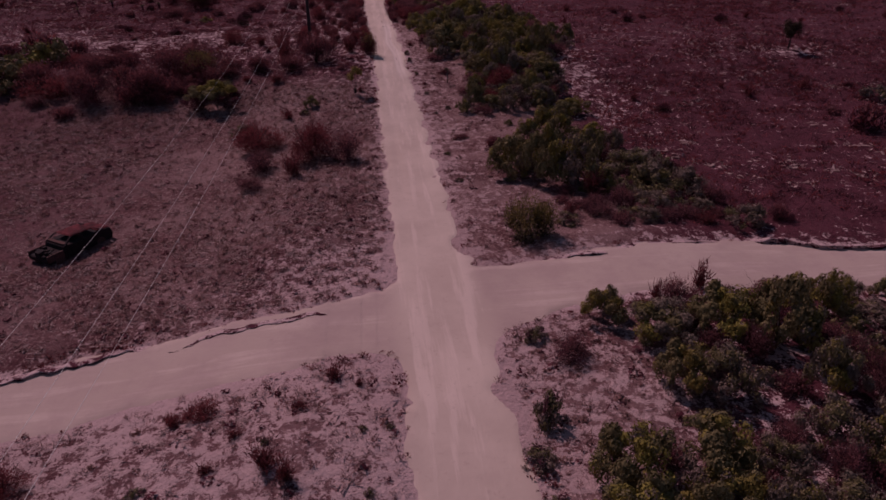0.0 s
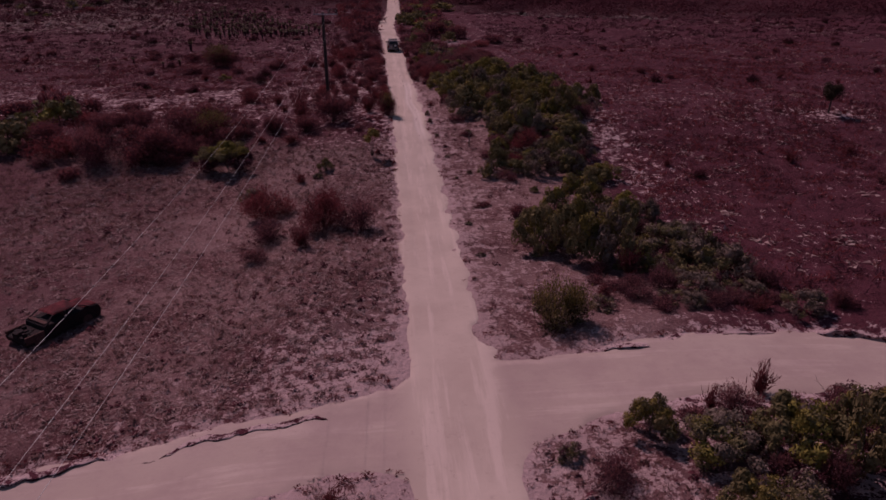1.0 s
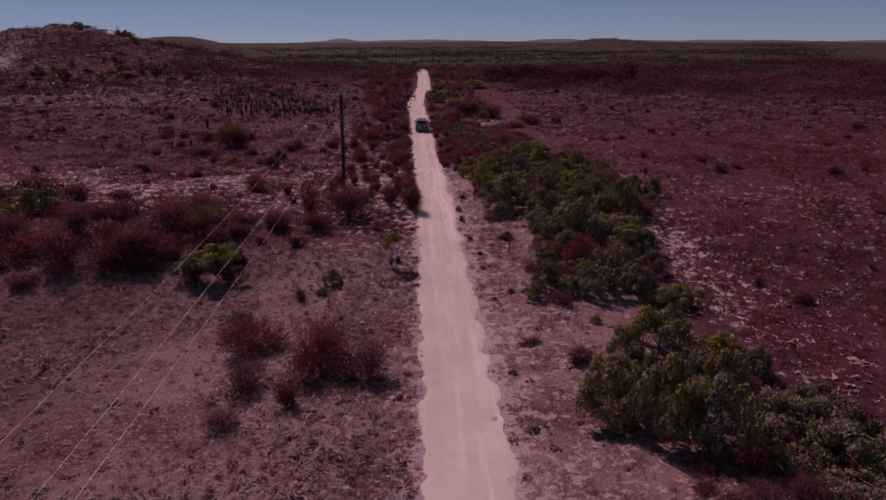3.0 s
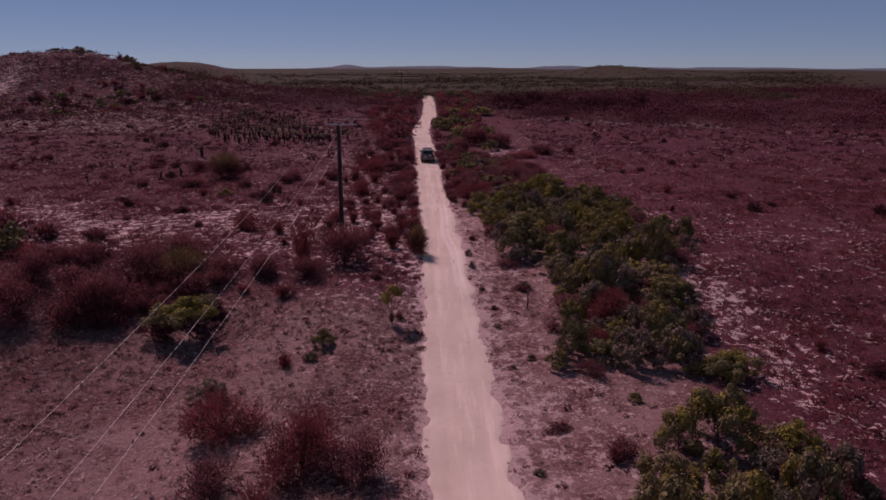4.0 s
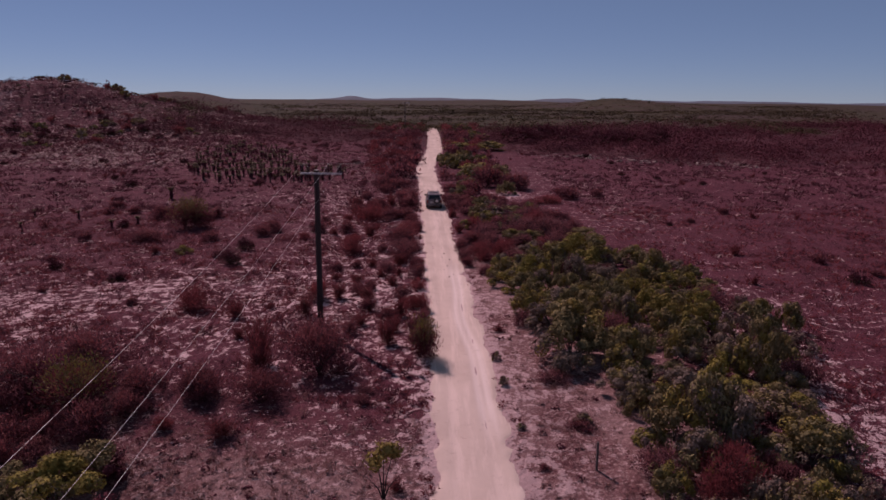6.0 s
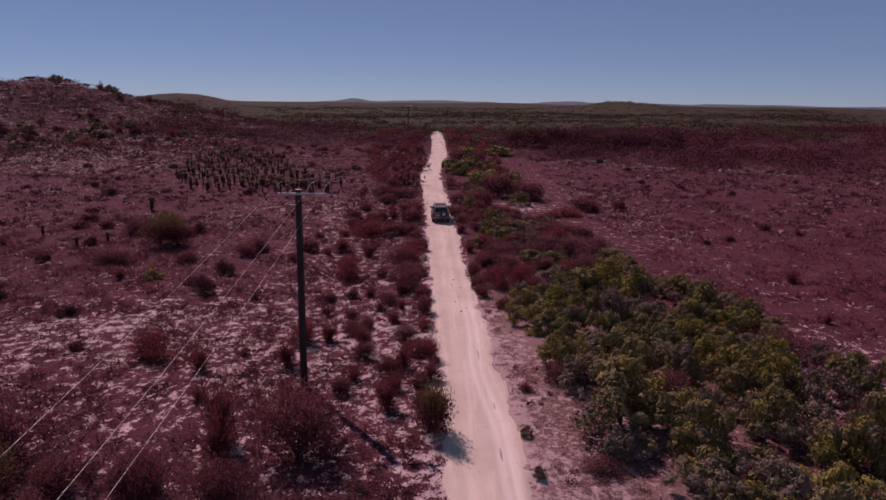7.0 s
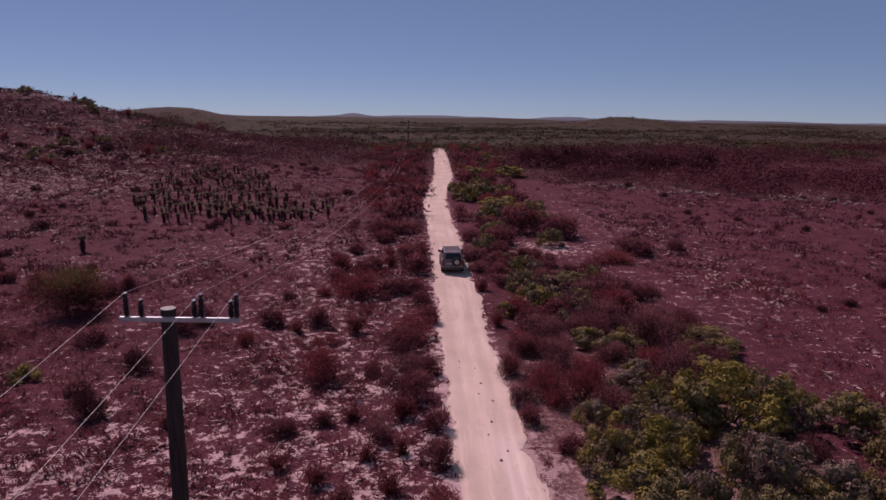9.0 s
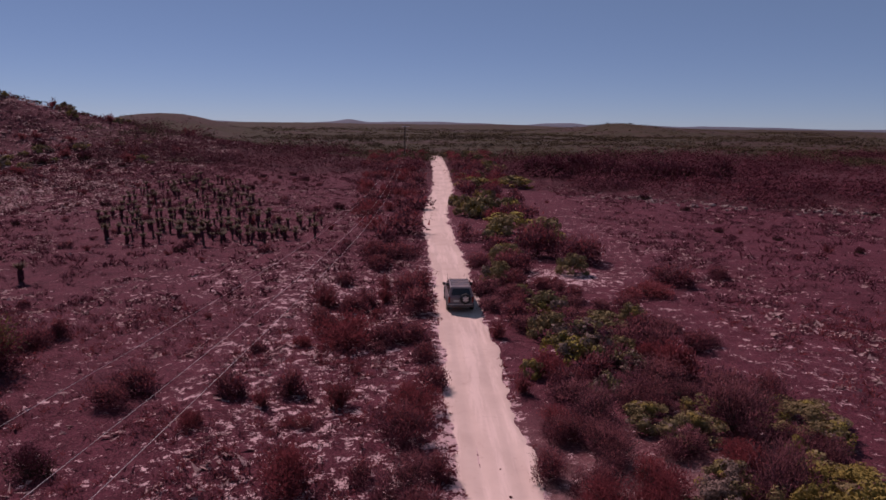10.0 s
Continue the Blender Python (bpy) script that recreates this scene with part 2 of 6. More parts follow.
def land(x, y):
    """Height of the ground without the tracks' own relief."""
    x, y = np.asarray(x, float), np.asarray(y, float)
    s = np.clip(0.1045 * x + 0.9945 * y, -60, None)
    z = 0.0169 * (np.minimum(s, 230) + 0.5 * (np.clip(s, 230, 330) - 230))
    far = step(260, 500, s)
    # the sand hill
    dx = np.maximum(0, x + 120.4) / 50.8
    crest = np.exp(-dx ** 1.29) * np.exp(-(np.maximum(0, -124.9 - x) / 42.6) ** 2)
    z = z + 16.7 * crest * np.exp(-((y - 273.6) / 32.2) ** 2) * (0.85 + 0.3 * vnoise(x, y, 22, 3))
    # green hills behind it and ahead, and the long ridges far off
    z = z + 16.5 * np.exp(-(np.abs(x + 190) / 58) ** 2.2) * np.exp(-((y - 600) / 70) ** 2)
    z = z + 14.0 * np.exp(-(np.abs(x - 272) / 70) ** 1.6) * np.exp(-((y - 1038) / 120) ** 2)
    z = z + 3.5 * np.exp(-((x - 400) / 120) ** 2) * np.exp(-((y - 1080) / 140) ** 2)
    z = z + 7.0 * np.exp(-((x + 120) / 130) ** 2) * np.exp(-((y - 1650) / 150) ** 2)
    z = z + far * (2.4 * (vnoise(x, y, 60, 1) - 0.5) + 3.5 * (vnoise(x, y, 170, 2) - 0.5))
    z = z + step(700, 3500, s) * (8.0 + 15.0 * (vnoise(x, y, 420, 4) - 0.5))
    z = z - step(700, 3500, s) * 0.0105 * np.maximum(0, x - 250)
    # hummocks
    out = step(0.2, 4, off_road(x, y))
    z = z + out * (0.45 * (vnoise(x, y, 7, 5) - 0.5) + 0.14 * (vnoise(x, y, 1.6, 6) - 0.5))
    z = z + 0.5 * np.exp(-((x + 3.5) / 5.0) ** 2 - ((y - 16) / 4.0) ** 2)
    return z


def ground_z(x, y):
    d = off_road(x, y)
    bank = 0.16 * step(0.3, 1.4, d) * step(6, 9, x) * step(26, 28, y) * step(45, 34, y)
    return land(x, y) - 0.10 * step(0.7, -0.3, d) + bank


def road_z(x, y):
    d = off_road(x, y) + 0.9 * (vnoise(x, y, 1.4, 9) - 0.5) + 0.4 * (vnoise(x, y, 0.4, 10) - 0.5)
    across = x - track_x(y)
    weave = 0.45 + 0.22 * np.sin(y * 0.21) + 0.1 * np.sin(y * 0.53)
    fresh = step(62, 68, y) * step(98, 88, y)
    ruts = -0.04 * fresh * (np.exp(-((across - weave) / 0.10) ** 2) + np.exp(-((across - weave - 0.42) / 0.10) ** 2))
    ruts = ruts - 0.045 * (np.exp(-((across - 0.75) / 0.22) ** 2) + np.exp(-((across + 0.75) / 0.22) ** 2)) * (0.4 + vnoise(x, y, 5, 11))
    z = land(x, y) - 0.03 + ruts * step(32, 40, y) + 0.05 * (vnoise(x, y, 2.2, 12) - 0.5)
    return z - 0.30 * step(0.0, 0.9, d)


def beyond_flat(x, y):
    """Metres past the far edge of the burnt flats, where taller heath begins."""
    return y - np.interp(x, (-80, -30, 0, 12, 28, 45, 60, 120), (238, 232, 214, 200, 190, 175, 166, 158)) - 10 * (vnoise(x, y, 14, 17) - 0.5)


def south_of_arm(x, y):
    """1 on the near side of the crossing track's western arm, 0 beyond it."""
    return step(0.6, -0.6, y - np.interp(x, (-60, -13, -4, 2), (9.6, 20.2, 22.0, 22.4)))


def sand_amount(x, y):
    """How open and pale the soil is."""
    x, y = np.asarray(x, float), np.asarray(y, float)
    d = off_road(x, y)
    left = x < track_x(y)
    open_ground = 0.34 - 0.10 * step(-3, -9, x) - 0.14 * step(-9, -17, x)
    clearing = open_ground + (0.56 - open_ground) * south_of_arm(x, y)
    burnt_left = 0.255 + 0.19 * np.exp(-((y - 84) / 11) ** 2) + 0.13 * step(-14, -8, x) * step(90, 97, y) * step(138, 122, y) + 0.20 * np.exp(-((x + 14) / 15) ** 2 - ((y - 129) / 13) ** 2) - 0.07 * step(-22, -34, x) * step(95, 105, y) * step(190, 150, y) + 0.13 * np.exp(-(((x + 27) / 14) ** 2 + ((y - 154) / 12) ** 2)) - 0.06 * step(108, 125, y) - 0.07 * step(100, 112, y) * step(-10, -20, x) + 0.02 * step(-45, -90, x)
    s_left = clearing + (burnt_left - clearing) * step(61, 68, y + 0.1 * x)
    strip = 0.24 * np.exp(-((x - 18.5 - 0.06 * (y - 55)) / 2.5) ** 2) * step(40, 52, y) * step(88, 72, y)
    s_right = 0.30 - 0.075 * step(80, 92, y) - 0.09 * step(22, 34, x) * step(75, 90, y) - 0.03 * step(30, 45, x) - 0.07 * step(70, 55, y) * step(14, 17, x) + strip + 0.11 * step(11, 7, x) * step(105, 85, y) * step(27, 30, y) + 0.17 * step(26, 20, y) + 0.07 * step(26, 22, y) * step(10, 7, x) + 0.34 * np.exp(-((x - 11) / 4.5) ** 2 - ((y - 130.5) / 2.6) ** 2)
    s = np.where(left, s_left, s_right) + 0.22 * np.exp(-((x + 2) / 4.5) ** 2 - ((y - 28) / 4) ** 2)
    s = s + 0.6 * np.exp(-((x + 125.5 - 0.05 * (y - 250)) / 2.6) ** 2) * step(225, 240, y) * step(268, 258, y)
    s = s + 0.3 * np.exp(-((x - 43) / 3.5) ** 2 - ((y - 68.5) / 2.0) ** 2)
    s = s + 0.10 * (vnoise(x, y, 9, 13) - 0.5) + 0.11 * (vnoise(x, y, 28, 14) - 0.5)
    s = s - 0.30 * step(-6, 10, beyond_flat(x, y)) * step(-80, -50, x)
    s = s + 0.30 * np.exp(-(np.maximum(d, 0) / 0.5) ** 2) + 0.12 * np.exp(-(np.maximum(d, 0) / 1.8) ** 2) * step(120, 60, y)
    return s


def turf_amount(x, y):
    """Dry grass and litter that soften the sand of the clearing and the verges."""
    left = (x < 2) * step(70, 60, y + 0.1 * x + 5 * (vnoise(x, y, 6, 16) - 0.5)) * (1 - 0.55 * step(-10, -18, x) * (1 - south_of_arm(x, y))) * (0.9 - 0.3 * south_of_arm(x, y) - 0.5 * np.exp(-((x + 2) / 4.5) ** 2 - ((y - 28) / 4) ** 2))
    right = (x > 2) * (0.95 * step(15, 10, x - 0.02 * y) * step(110, 90, y) * (y > 26) + 0.75 * (y < 24) * step(13, 8, x))
    return left + right


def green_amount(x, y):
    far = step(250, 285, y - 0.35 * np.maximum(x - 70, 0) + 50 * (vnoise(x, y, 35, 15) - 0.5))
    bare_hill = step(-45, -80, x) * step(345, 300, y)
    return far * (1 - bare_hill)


# ---- helpers for meshes ----
def mesh_of(name, verts, faces, material, smooth=False):
    me = bpy.data.meshes.new(name)
    verts = np.asarray(verts, np.float32)
    faces = np.asarray(faces, np.int32)
    n, k = faces.shape
    me.vertices.add(len(verts))
    me.vertices.foreach_set("co", verts.ravel())
    me.loops.add(n * k)
    me.loops.foreach_set("vertex_index", faces.ravel())
    me.polygons.add(n)
    me.polygons.foreach_set("loop_start", np.arange(0, n * k, k, dtype=np.int32))
    me.update(calc_edges=True)
    if smooth:
        me.polygons.foreach_set("use_smooth", np.ones(n, bool))
    me.materials.append(material)
    return me


def grid_mesh(name, xs, ys, height, material, keep=None):
    gx, gy = np.meshgrid(xs, ys)
    verts = np.stack([gx, gy, height(gx, gy)], -1).reshape(-1, 3)
    nx, ny = len(xs), len(ys)
    a = (np.arange(ny - 1)[:, None] * nx + np.arange(nx - 1)).ravel()
    faces = np.stack([a, a + 1, a + nx + 1, a + nx], 1)
    if keep is not None:
        faces = faces[keep(verts[faces].mean(1))]
        used, inv = np.unique(faces, return_inverse=True)
        verts, faces = verts[used], inv.reshape(faces.shape)
    return mesh_of(name, verts, faces, material, True)


def spaced(low, high, fine, reach_low, reach_high, growth=1.09):
    """Grid lines, fine between low and high and ever wider out to the reach on both sides."""
    mid = list(np.arange(low, high, fine))
    for sign, end, reach in ((-1, low, reach_low), (1, high, reach_high)):
        w, p, out = fine, end, []
        while (p - reach) * sign < 0:
            w *= growth
            p += sign * w
            out.append(p)
        mid = out[::-1] + mid if sign < 0 else mid + out
    return np.array(mid)


GX = spaced(-20, 22, 0.45, -4500, 4500, 1.08)
GY = spaced(4, 105, 0.45, -400, 4800, 1.055)
ground_mesh = grid_mesh("ground", GX, GY, ground_z, M_GROUND)
co = np.empty(len(ground_mesh.vertices) * 3, np.float32)
ground_mesh.vertices.foreach_get("co", co)
co = co.reshape(-1, 3)
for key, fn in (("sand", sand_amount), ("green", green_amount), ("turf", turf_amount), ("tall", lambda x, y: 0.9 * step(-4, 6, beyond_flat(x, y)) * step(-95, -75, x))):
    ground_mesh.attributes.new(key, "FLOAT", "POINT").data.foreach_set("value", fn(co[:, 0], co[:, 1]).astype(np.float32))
tagged(new("ground", ground_mesh), "pale sandy ground with burnt litter and low heath", "ground", kind="structure")

# long low ridges at the horizon, the haze over them put into their colour
RIDGE_X = np.linspace(-4500, 4500, 500)
ridge_top = land(RIDGE_X, np.full(500, 4790.0)) + 13 + 26 * (vnoise(RIDGE_X, RIDGE_X * 0, 520, 60) - 0.35) + 12 * (vnoise(RIDGE_X, RIDGE_X * 0, 150, 61) - 0.5) + 15 * np.exp(-((RIDGE_X + 480) / 90) ** 2)
ridge_rows = [np.stack([RIDGE_X, np.full(500, 4790.0 + dy), ridge_top * k - 30 * (1 - k)], 1) for dy, k in ((-260, 0), (-120, 0.6), (0, 1), (200, 0.3))]
q = (np.arange(3)[:, None] * 500 + np.arange(499)).ravel()
tagged(new("backdrop", mesh_of("backdrop", np.concatenate(ridge_rows), np.stack([q, q + 1, q + 501, q + 500], 1), M_HAZED_RIDGE, True)), "long blue-grey ridges along the horizon", "ridge", kind="structure")

near_road = lambda c: off_road(c[:, 0], c[:, 1]) < 1.0
road_mesh = grid_mesh("road", spaced(-2, 7, 0.15, -60, 60, 1.02), np.arange(-40, 310, 0.3), road_z, M_ROAD, near_road)
rc = np.empty(len(road_mesh.vertices) * 3, np.float32)
road_mesh.vertices.foreach_get("co", rc)
rc = rc.reshape(-1, 3)
road_mesh.attributes.new("arm", "FLOAT", "POINT").data.foreach_set("value", step(1.2, 2.4, np.abs(rc[:, 0] - track_x(rc[:, 1]))).astype(np.float32))
across, ry = rc[:, 0] - track_x(rc[:, 1]), rc[:, 1]
weave = 0.45 + 0.22 * np.sin(ry * 0.21) + 0.1 * np.sin(ry * 0.53)
fresh = step(62, 68, ry) * step(98, 88, ry) * (np.exp(-((across - weave) / 0.16) ** 2) + np.exp(-((across - weave - 0.42) / 0.16) ** 2))
road_mesh.attributes.new("fresh", "FLOAT", "POINT").data.foreach_set("value", np.clip(fresh, 0, 1).astype(np.float32))
tagged(new("road", road_mesh), "pale sandy dirt track with worn wheel ruts and a crossing", "road", kind="structure")


# ---- plants ----
def unit(v):
    return v / np.maximum(np.linalg.norm(v, axis=-1, keepdims=True), 1e-9)


def leaf_blades(rng, centres, out, length, width, droop=0.3):
    """Pointed leaves at the centres, pointing roughly outwards."""
    n = len(centres)
    if droop is None:
        # crown leaves lie face outwards, so that a clump takes light like a solid form
        up = unit(out + rng.normal(0, 0.25, (n, 3)))
        along = unit(np.cross(up, rng.normal(0, 1, (n, 3))))
        side = np.cross(along, up)
    else:
        along = unit(out + rng.normal(0, 0.5, (n, 3)) + (0, 0, 0.25 - droop))
        side = unit(np.cross(along, rng.normal(0, 1, (n, 3))))
        up = np.cross(side, along)
    ln = length * rng.uniform(0.6, 1.4, (n, 1))
    wd = width * rng.uniform(0.6, 1.4, (n, 1))
    root_mid = centres - along * ln / 2
    verts = np.stack([root_mid + side * wd / 2, centres + along * ln / 2 + up * wd * 0.2, root_mid - side * wd / 2], 1).reshape(-1, 3)
    return verts, np.arange(3 * n).reshape(-1, 3)


def tubes(lines, radii):
    """Three-sided tapered twigs: each line is an array of points."""
    verts, faces, base = [], [], 0
    for pts, r in zip(lines, radii):
        pts = np.asarray(pts, float)
        n = len(pts)
        d = unit(np.gradient(pts, axis=0))
        a = unit(np.cross(d, (0.31, 0.87, 0.11)))
        b = np.cross(d, a)
        taper = np.linspace(1, 0.35, n)[:, None, None] * r
        ang = np.array([0, 2.094, 4.189])
        ring = pts[:, None] + taper * (np.cos(ang)[None, :, None] * a[:, None] + np.sin(ang)[None, :, None] * b[:, None])
        verts.append(ring.reshape(-1, 3))
        for i in range(n - 1):
            for k in range(3):
                p, q = base + 3 * i + k, base + 3 * i + (k + 1) % 3
                faces.append((p, q, q + 3, p + 3))
        base += 3 * n
    return np.concatenate(verts), np.array(faces)


def twig_lines(rng, height, spread, stems, forks, r0):
    """Stems that rise from the root, lean out and fork twice."""
    lines, radii, tips = [], [], []
    for _ in range(stems):
        a = rng.uniform(0, 2 * math.pi)
        lean = spread * rng.uniform(0.2, 1.0)
        end = np.array([math.cos(a) * lean, math.sin(a) * lean, height * rng.uniform(0.6, 0.95)])
        k = np.linspace(0, 1, 4)[:, None]
        pts = end * np.hstack([k ** 1.3, k ** 1.3, k]) + rng.normal(0, 0.04 * height, (4, 3)) * k
        lines.append(pts)
        radii.append(r0 * rng.uniform(0.7, 1.2))
        for _ in range(forks):
            i = rng.integers(1, 4)
            start = pts[i]
            way = unit(end * 0.6 + rng.normal(0, 0.55, 3) * (height, height, height * 0.5))
            ln = height * rng.uniform(0.2, 0.5)
            mid = start + way * ln * 0.5
            tip = start + unit(way + rng.normal(0, 0.35, 3) + (0, 0, 0.25)) * ln
            lines.append(np.array([start, mid, tip]))
            radii.append(r0 * 0.45)
            tips.append(tip)
            for _ in range(2):
                w2 = unit(way + rng.normal(0, 0.6, 3) + (0, 0, 0.2))
                lines.append(np.array([mid, mid + w2 * ln * 0.55]))
                radii.append(r0 * 0.25)
                tips.append(mid + w2 * ln * 0.55)
    return lines, radii, np.array(tips)


def root(name):
    return new(name)


def under(parent, name, me, label=""):
    ob = new(name, me)
    ob.parent = parent
    return tagged(ob, label)


def leafy_shrub(name, seed, label, mats, radius, height, leaves, size, clumps=34, layered=False, airy=False):
    """A lumpy crown of leaf clumps over a few stems. mats: materials with their shares."""
    rng = np.random.default_rng(seed)
    thing = tagged(root(name), label, "shrub")
    # a few large limbs of the crown, each with its own leaf clumps
    limbs = 13
    a = np.arange(limbs) * 2.4 + rng.normal(0, 0.3, limbs)
    el = np.arcsin(np.clip(np.linspace(-0.5, 1.0, limbs) + rng.normal(0, 0.1, limbs), -0.55, 1))
    lump = rng.uniform(0.75, 1.08, limbs)
    limb = np.stack([np.cos(a) * np.cos(el) * radius * lump * 0.66, np.sin(a) * np.cos(el) * radius * lump * 0.66,
                     height * (0.32 + 0.38 * np.sin(el) * lump)], 1)
    limb_r = radius * rng.uniform(0.28, 0.44, limbs)
    limb[0], limb_r[0] = (0, 0, 0.40 * height), 0.56 * radius
    of = np.concatenate([np.arange(limbs), rng.choice(limbs, clumps - limbs, p=limb_r ** 2 / (limb_r ** 2).sum())])
    way = unit(unit(limb[of] * (1, 1, 0.6)) * 0.7 + rng.normal(0, 0.8, (clumps, 3)) + (0, 0, 0.15))
    c = limb[of] + way * (limb_r[of] * rng.uniform(0.55, 0.9, clumps))[:, None] * (1, 1, 0.85)
    cr = radius * rng.uniform(0.17, 0.28, clumps) * (36 / clumps) ** 0.35
    share = np.cumsum([s for _, s in mats])
    which = np.searchsorted(share / share[-1], np.where(rng.random(clumps) < 0.65, rng.random(limbs)[of], rng.random(clumps)))
    if layered:
        # the first materials sit in the top of the crown
        which = np.searchsorted(share / share[-1], 1 - np.argsort(np.argsort(c[:, 2])) / clumps - 0.01)
    for m, (material, _) in enumerate(mats):
        ids = np.flatnonzero(which == m)
        if not len(ids):
            continue
        n = int(leaves * len(ids) / clumps)
        pick = rng.choice(ids, n)
        d = unit(rng.normal(0, 1, (n, 3)))
        rad = cr[pick] * rng.uniform(0.25 if airy else 0.78, 1.35 if airy else 1.05, n)
        p = c[pick] + d * rad[:, None] * (1, 1, 0.8)
        p[:, 2] = np.maximum(p[:, 2], 0.03)
        v, f = leaf_blades(rng, p, d, size * 1.2, size * 0.75, None)
        under(thing, "foliage", mesh_of("foliage", v, f, material))
    lines, radii, _ = twig_lines(rng, height * 0.7, radius * 0.6, 3, 1, 0.03)
    v, f = tubes(lines, radii)
    under(thing, "woody_frame", mesh_of("woody_frame", v, f, M_BARK), "thin grey stems")
    return thing


def burnt_shrub(name, seed, label, leaf, radius, height, stems, forks, leaves, size, r0=0.012):
    """A fan of charred twigs that still carries some scorched leaves."""
    rng = np.random.default_rng(seed)
    thing = tagged(root(name), label, "shrub")
    lines, radii, tips = twig_lines(rng, height, radius, stems, forks, r0)
    v, f = tubes(lines, radii)
    under(thing, "woody_frame", mesh_of("woody_frame", v, f, M_TWIG), "charred bare twigs")
    if leaves:
        pick = rng.integers(0, len(tips), leaves)
        p = tips[pick] * rng.uniform(0.45, 1.0, (leaves, 1)) + rng.normal(0, 0.12 * height, (leaves, 3))
        p[:, 2] = np.maximum(p[:, 2], 0.03)
        v, f = leaf_blades(rng, p, unit(p * (1, 1, 0.8)), size * 1.9, size * 0.3, 0.0)
        under(thing, "foliage", mesh_of("foliage", v, f, leaf))
    return thing


def burnt_dome(name, seed, label, mats, height, needles, length, width, lobes=9, stems=8):
    """A soft dome of fine scorched twigs and needles on charred stems, in a few uneven lobes."""
    rng = np.random.default_rng(seed)
    thing = tagged(root(name), label, "shrub")
    a, el = rng.uniform(0, 2 * math.pi, lobes), np.arcsin(rng.uniform(0.0, 1.0, lobes))
    far = rng.uniform(0.5, 0.8, lobes)
    c = np.stack([np.cos(a) * np.cos(el) * far, np.sin(a) * np.cos(el) * far, height * (0.24 + 0.34 * np.sin(el))], 1)
    cr = rng.uniform(0.32, 0.55, lobes)
    c[0], cr[0] = (0, 0, 0.42 * height), 0.62
    share = np.cumsum([k for _, k in mats])
    pick = rng.choice(lobes, needles, p=cr ** 2 / (cr ** 2).sum())
    d = unit(rng.normal(0, 1, (needles, 3)))
    p = c[pick] + d * (cr[pick] * rng.uniform(0.05, 1.0, needles) ** 0.5 * np.exp(rng.normal(0, 0.14, needles)))[:, None] * (1, 1, min(height, 1.1))
    p[:, 2] = np.abs(p[:, 2]) + 0.02
    # the first materials take the upper needles, the darker last ones the lower
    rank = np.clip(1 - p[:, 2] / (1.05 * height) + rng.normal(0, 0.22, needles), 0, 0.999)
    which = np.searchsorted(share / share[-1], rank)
    for m, (material, _) in enumerate(mats):
        ids = np.flatnonzero(which == m)
        if len(ids):
            v, f = leaf_blades(rng, p[ids], 0.8 * d[ids] + rng.normal(0, 0.3, (len(ids), 3)) + (0, 0, 0.45), length, width, 0.0)
            under(thing, "foliage", mesh_of("foliage", v, f, material))
    lines, radii, _ = twig_lines(rng, height * 0.9, 0.8, stems, 2, 0.014)
    v, f = tubes(lines, radii)
    under(thing, "woody_frame", mesh_of("woody_frame", v, f, M_TWIG), "charred bare twigs")
    return thing


GREEN_LABEL = "dense green shrub with lighter leaf tips on sandy ground"
MIXED_LABEL = "green shrub with grey and yellowish patches in a thicket"
YELLOW_LABEL = "bright yellow-green rounded shrub on dry ground"
GREY_LABEL = "grey-green shrub with dry twiggy patches"
RED_LABEL = "scorched red-brown shrub with dead leaves"
TWIG_LABEL = "burnt bare shrub of charred twigs"
ROUND_LABEL = "rounded dark red-brown burnt shrub"

G, Y, W, R, D = M_GREEN, M_YELLOW, M_GREY, M_RED, M_DRY


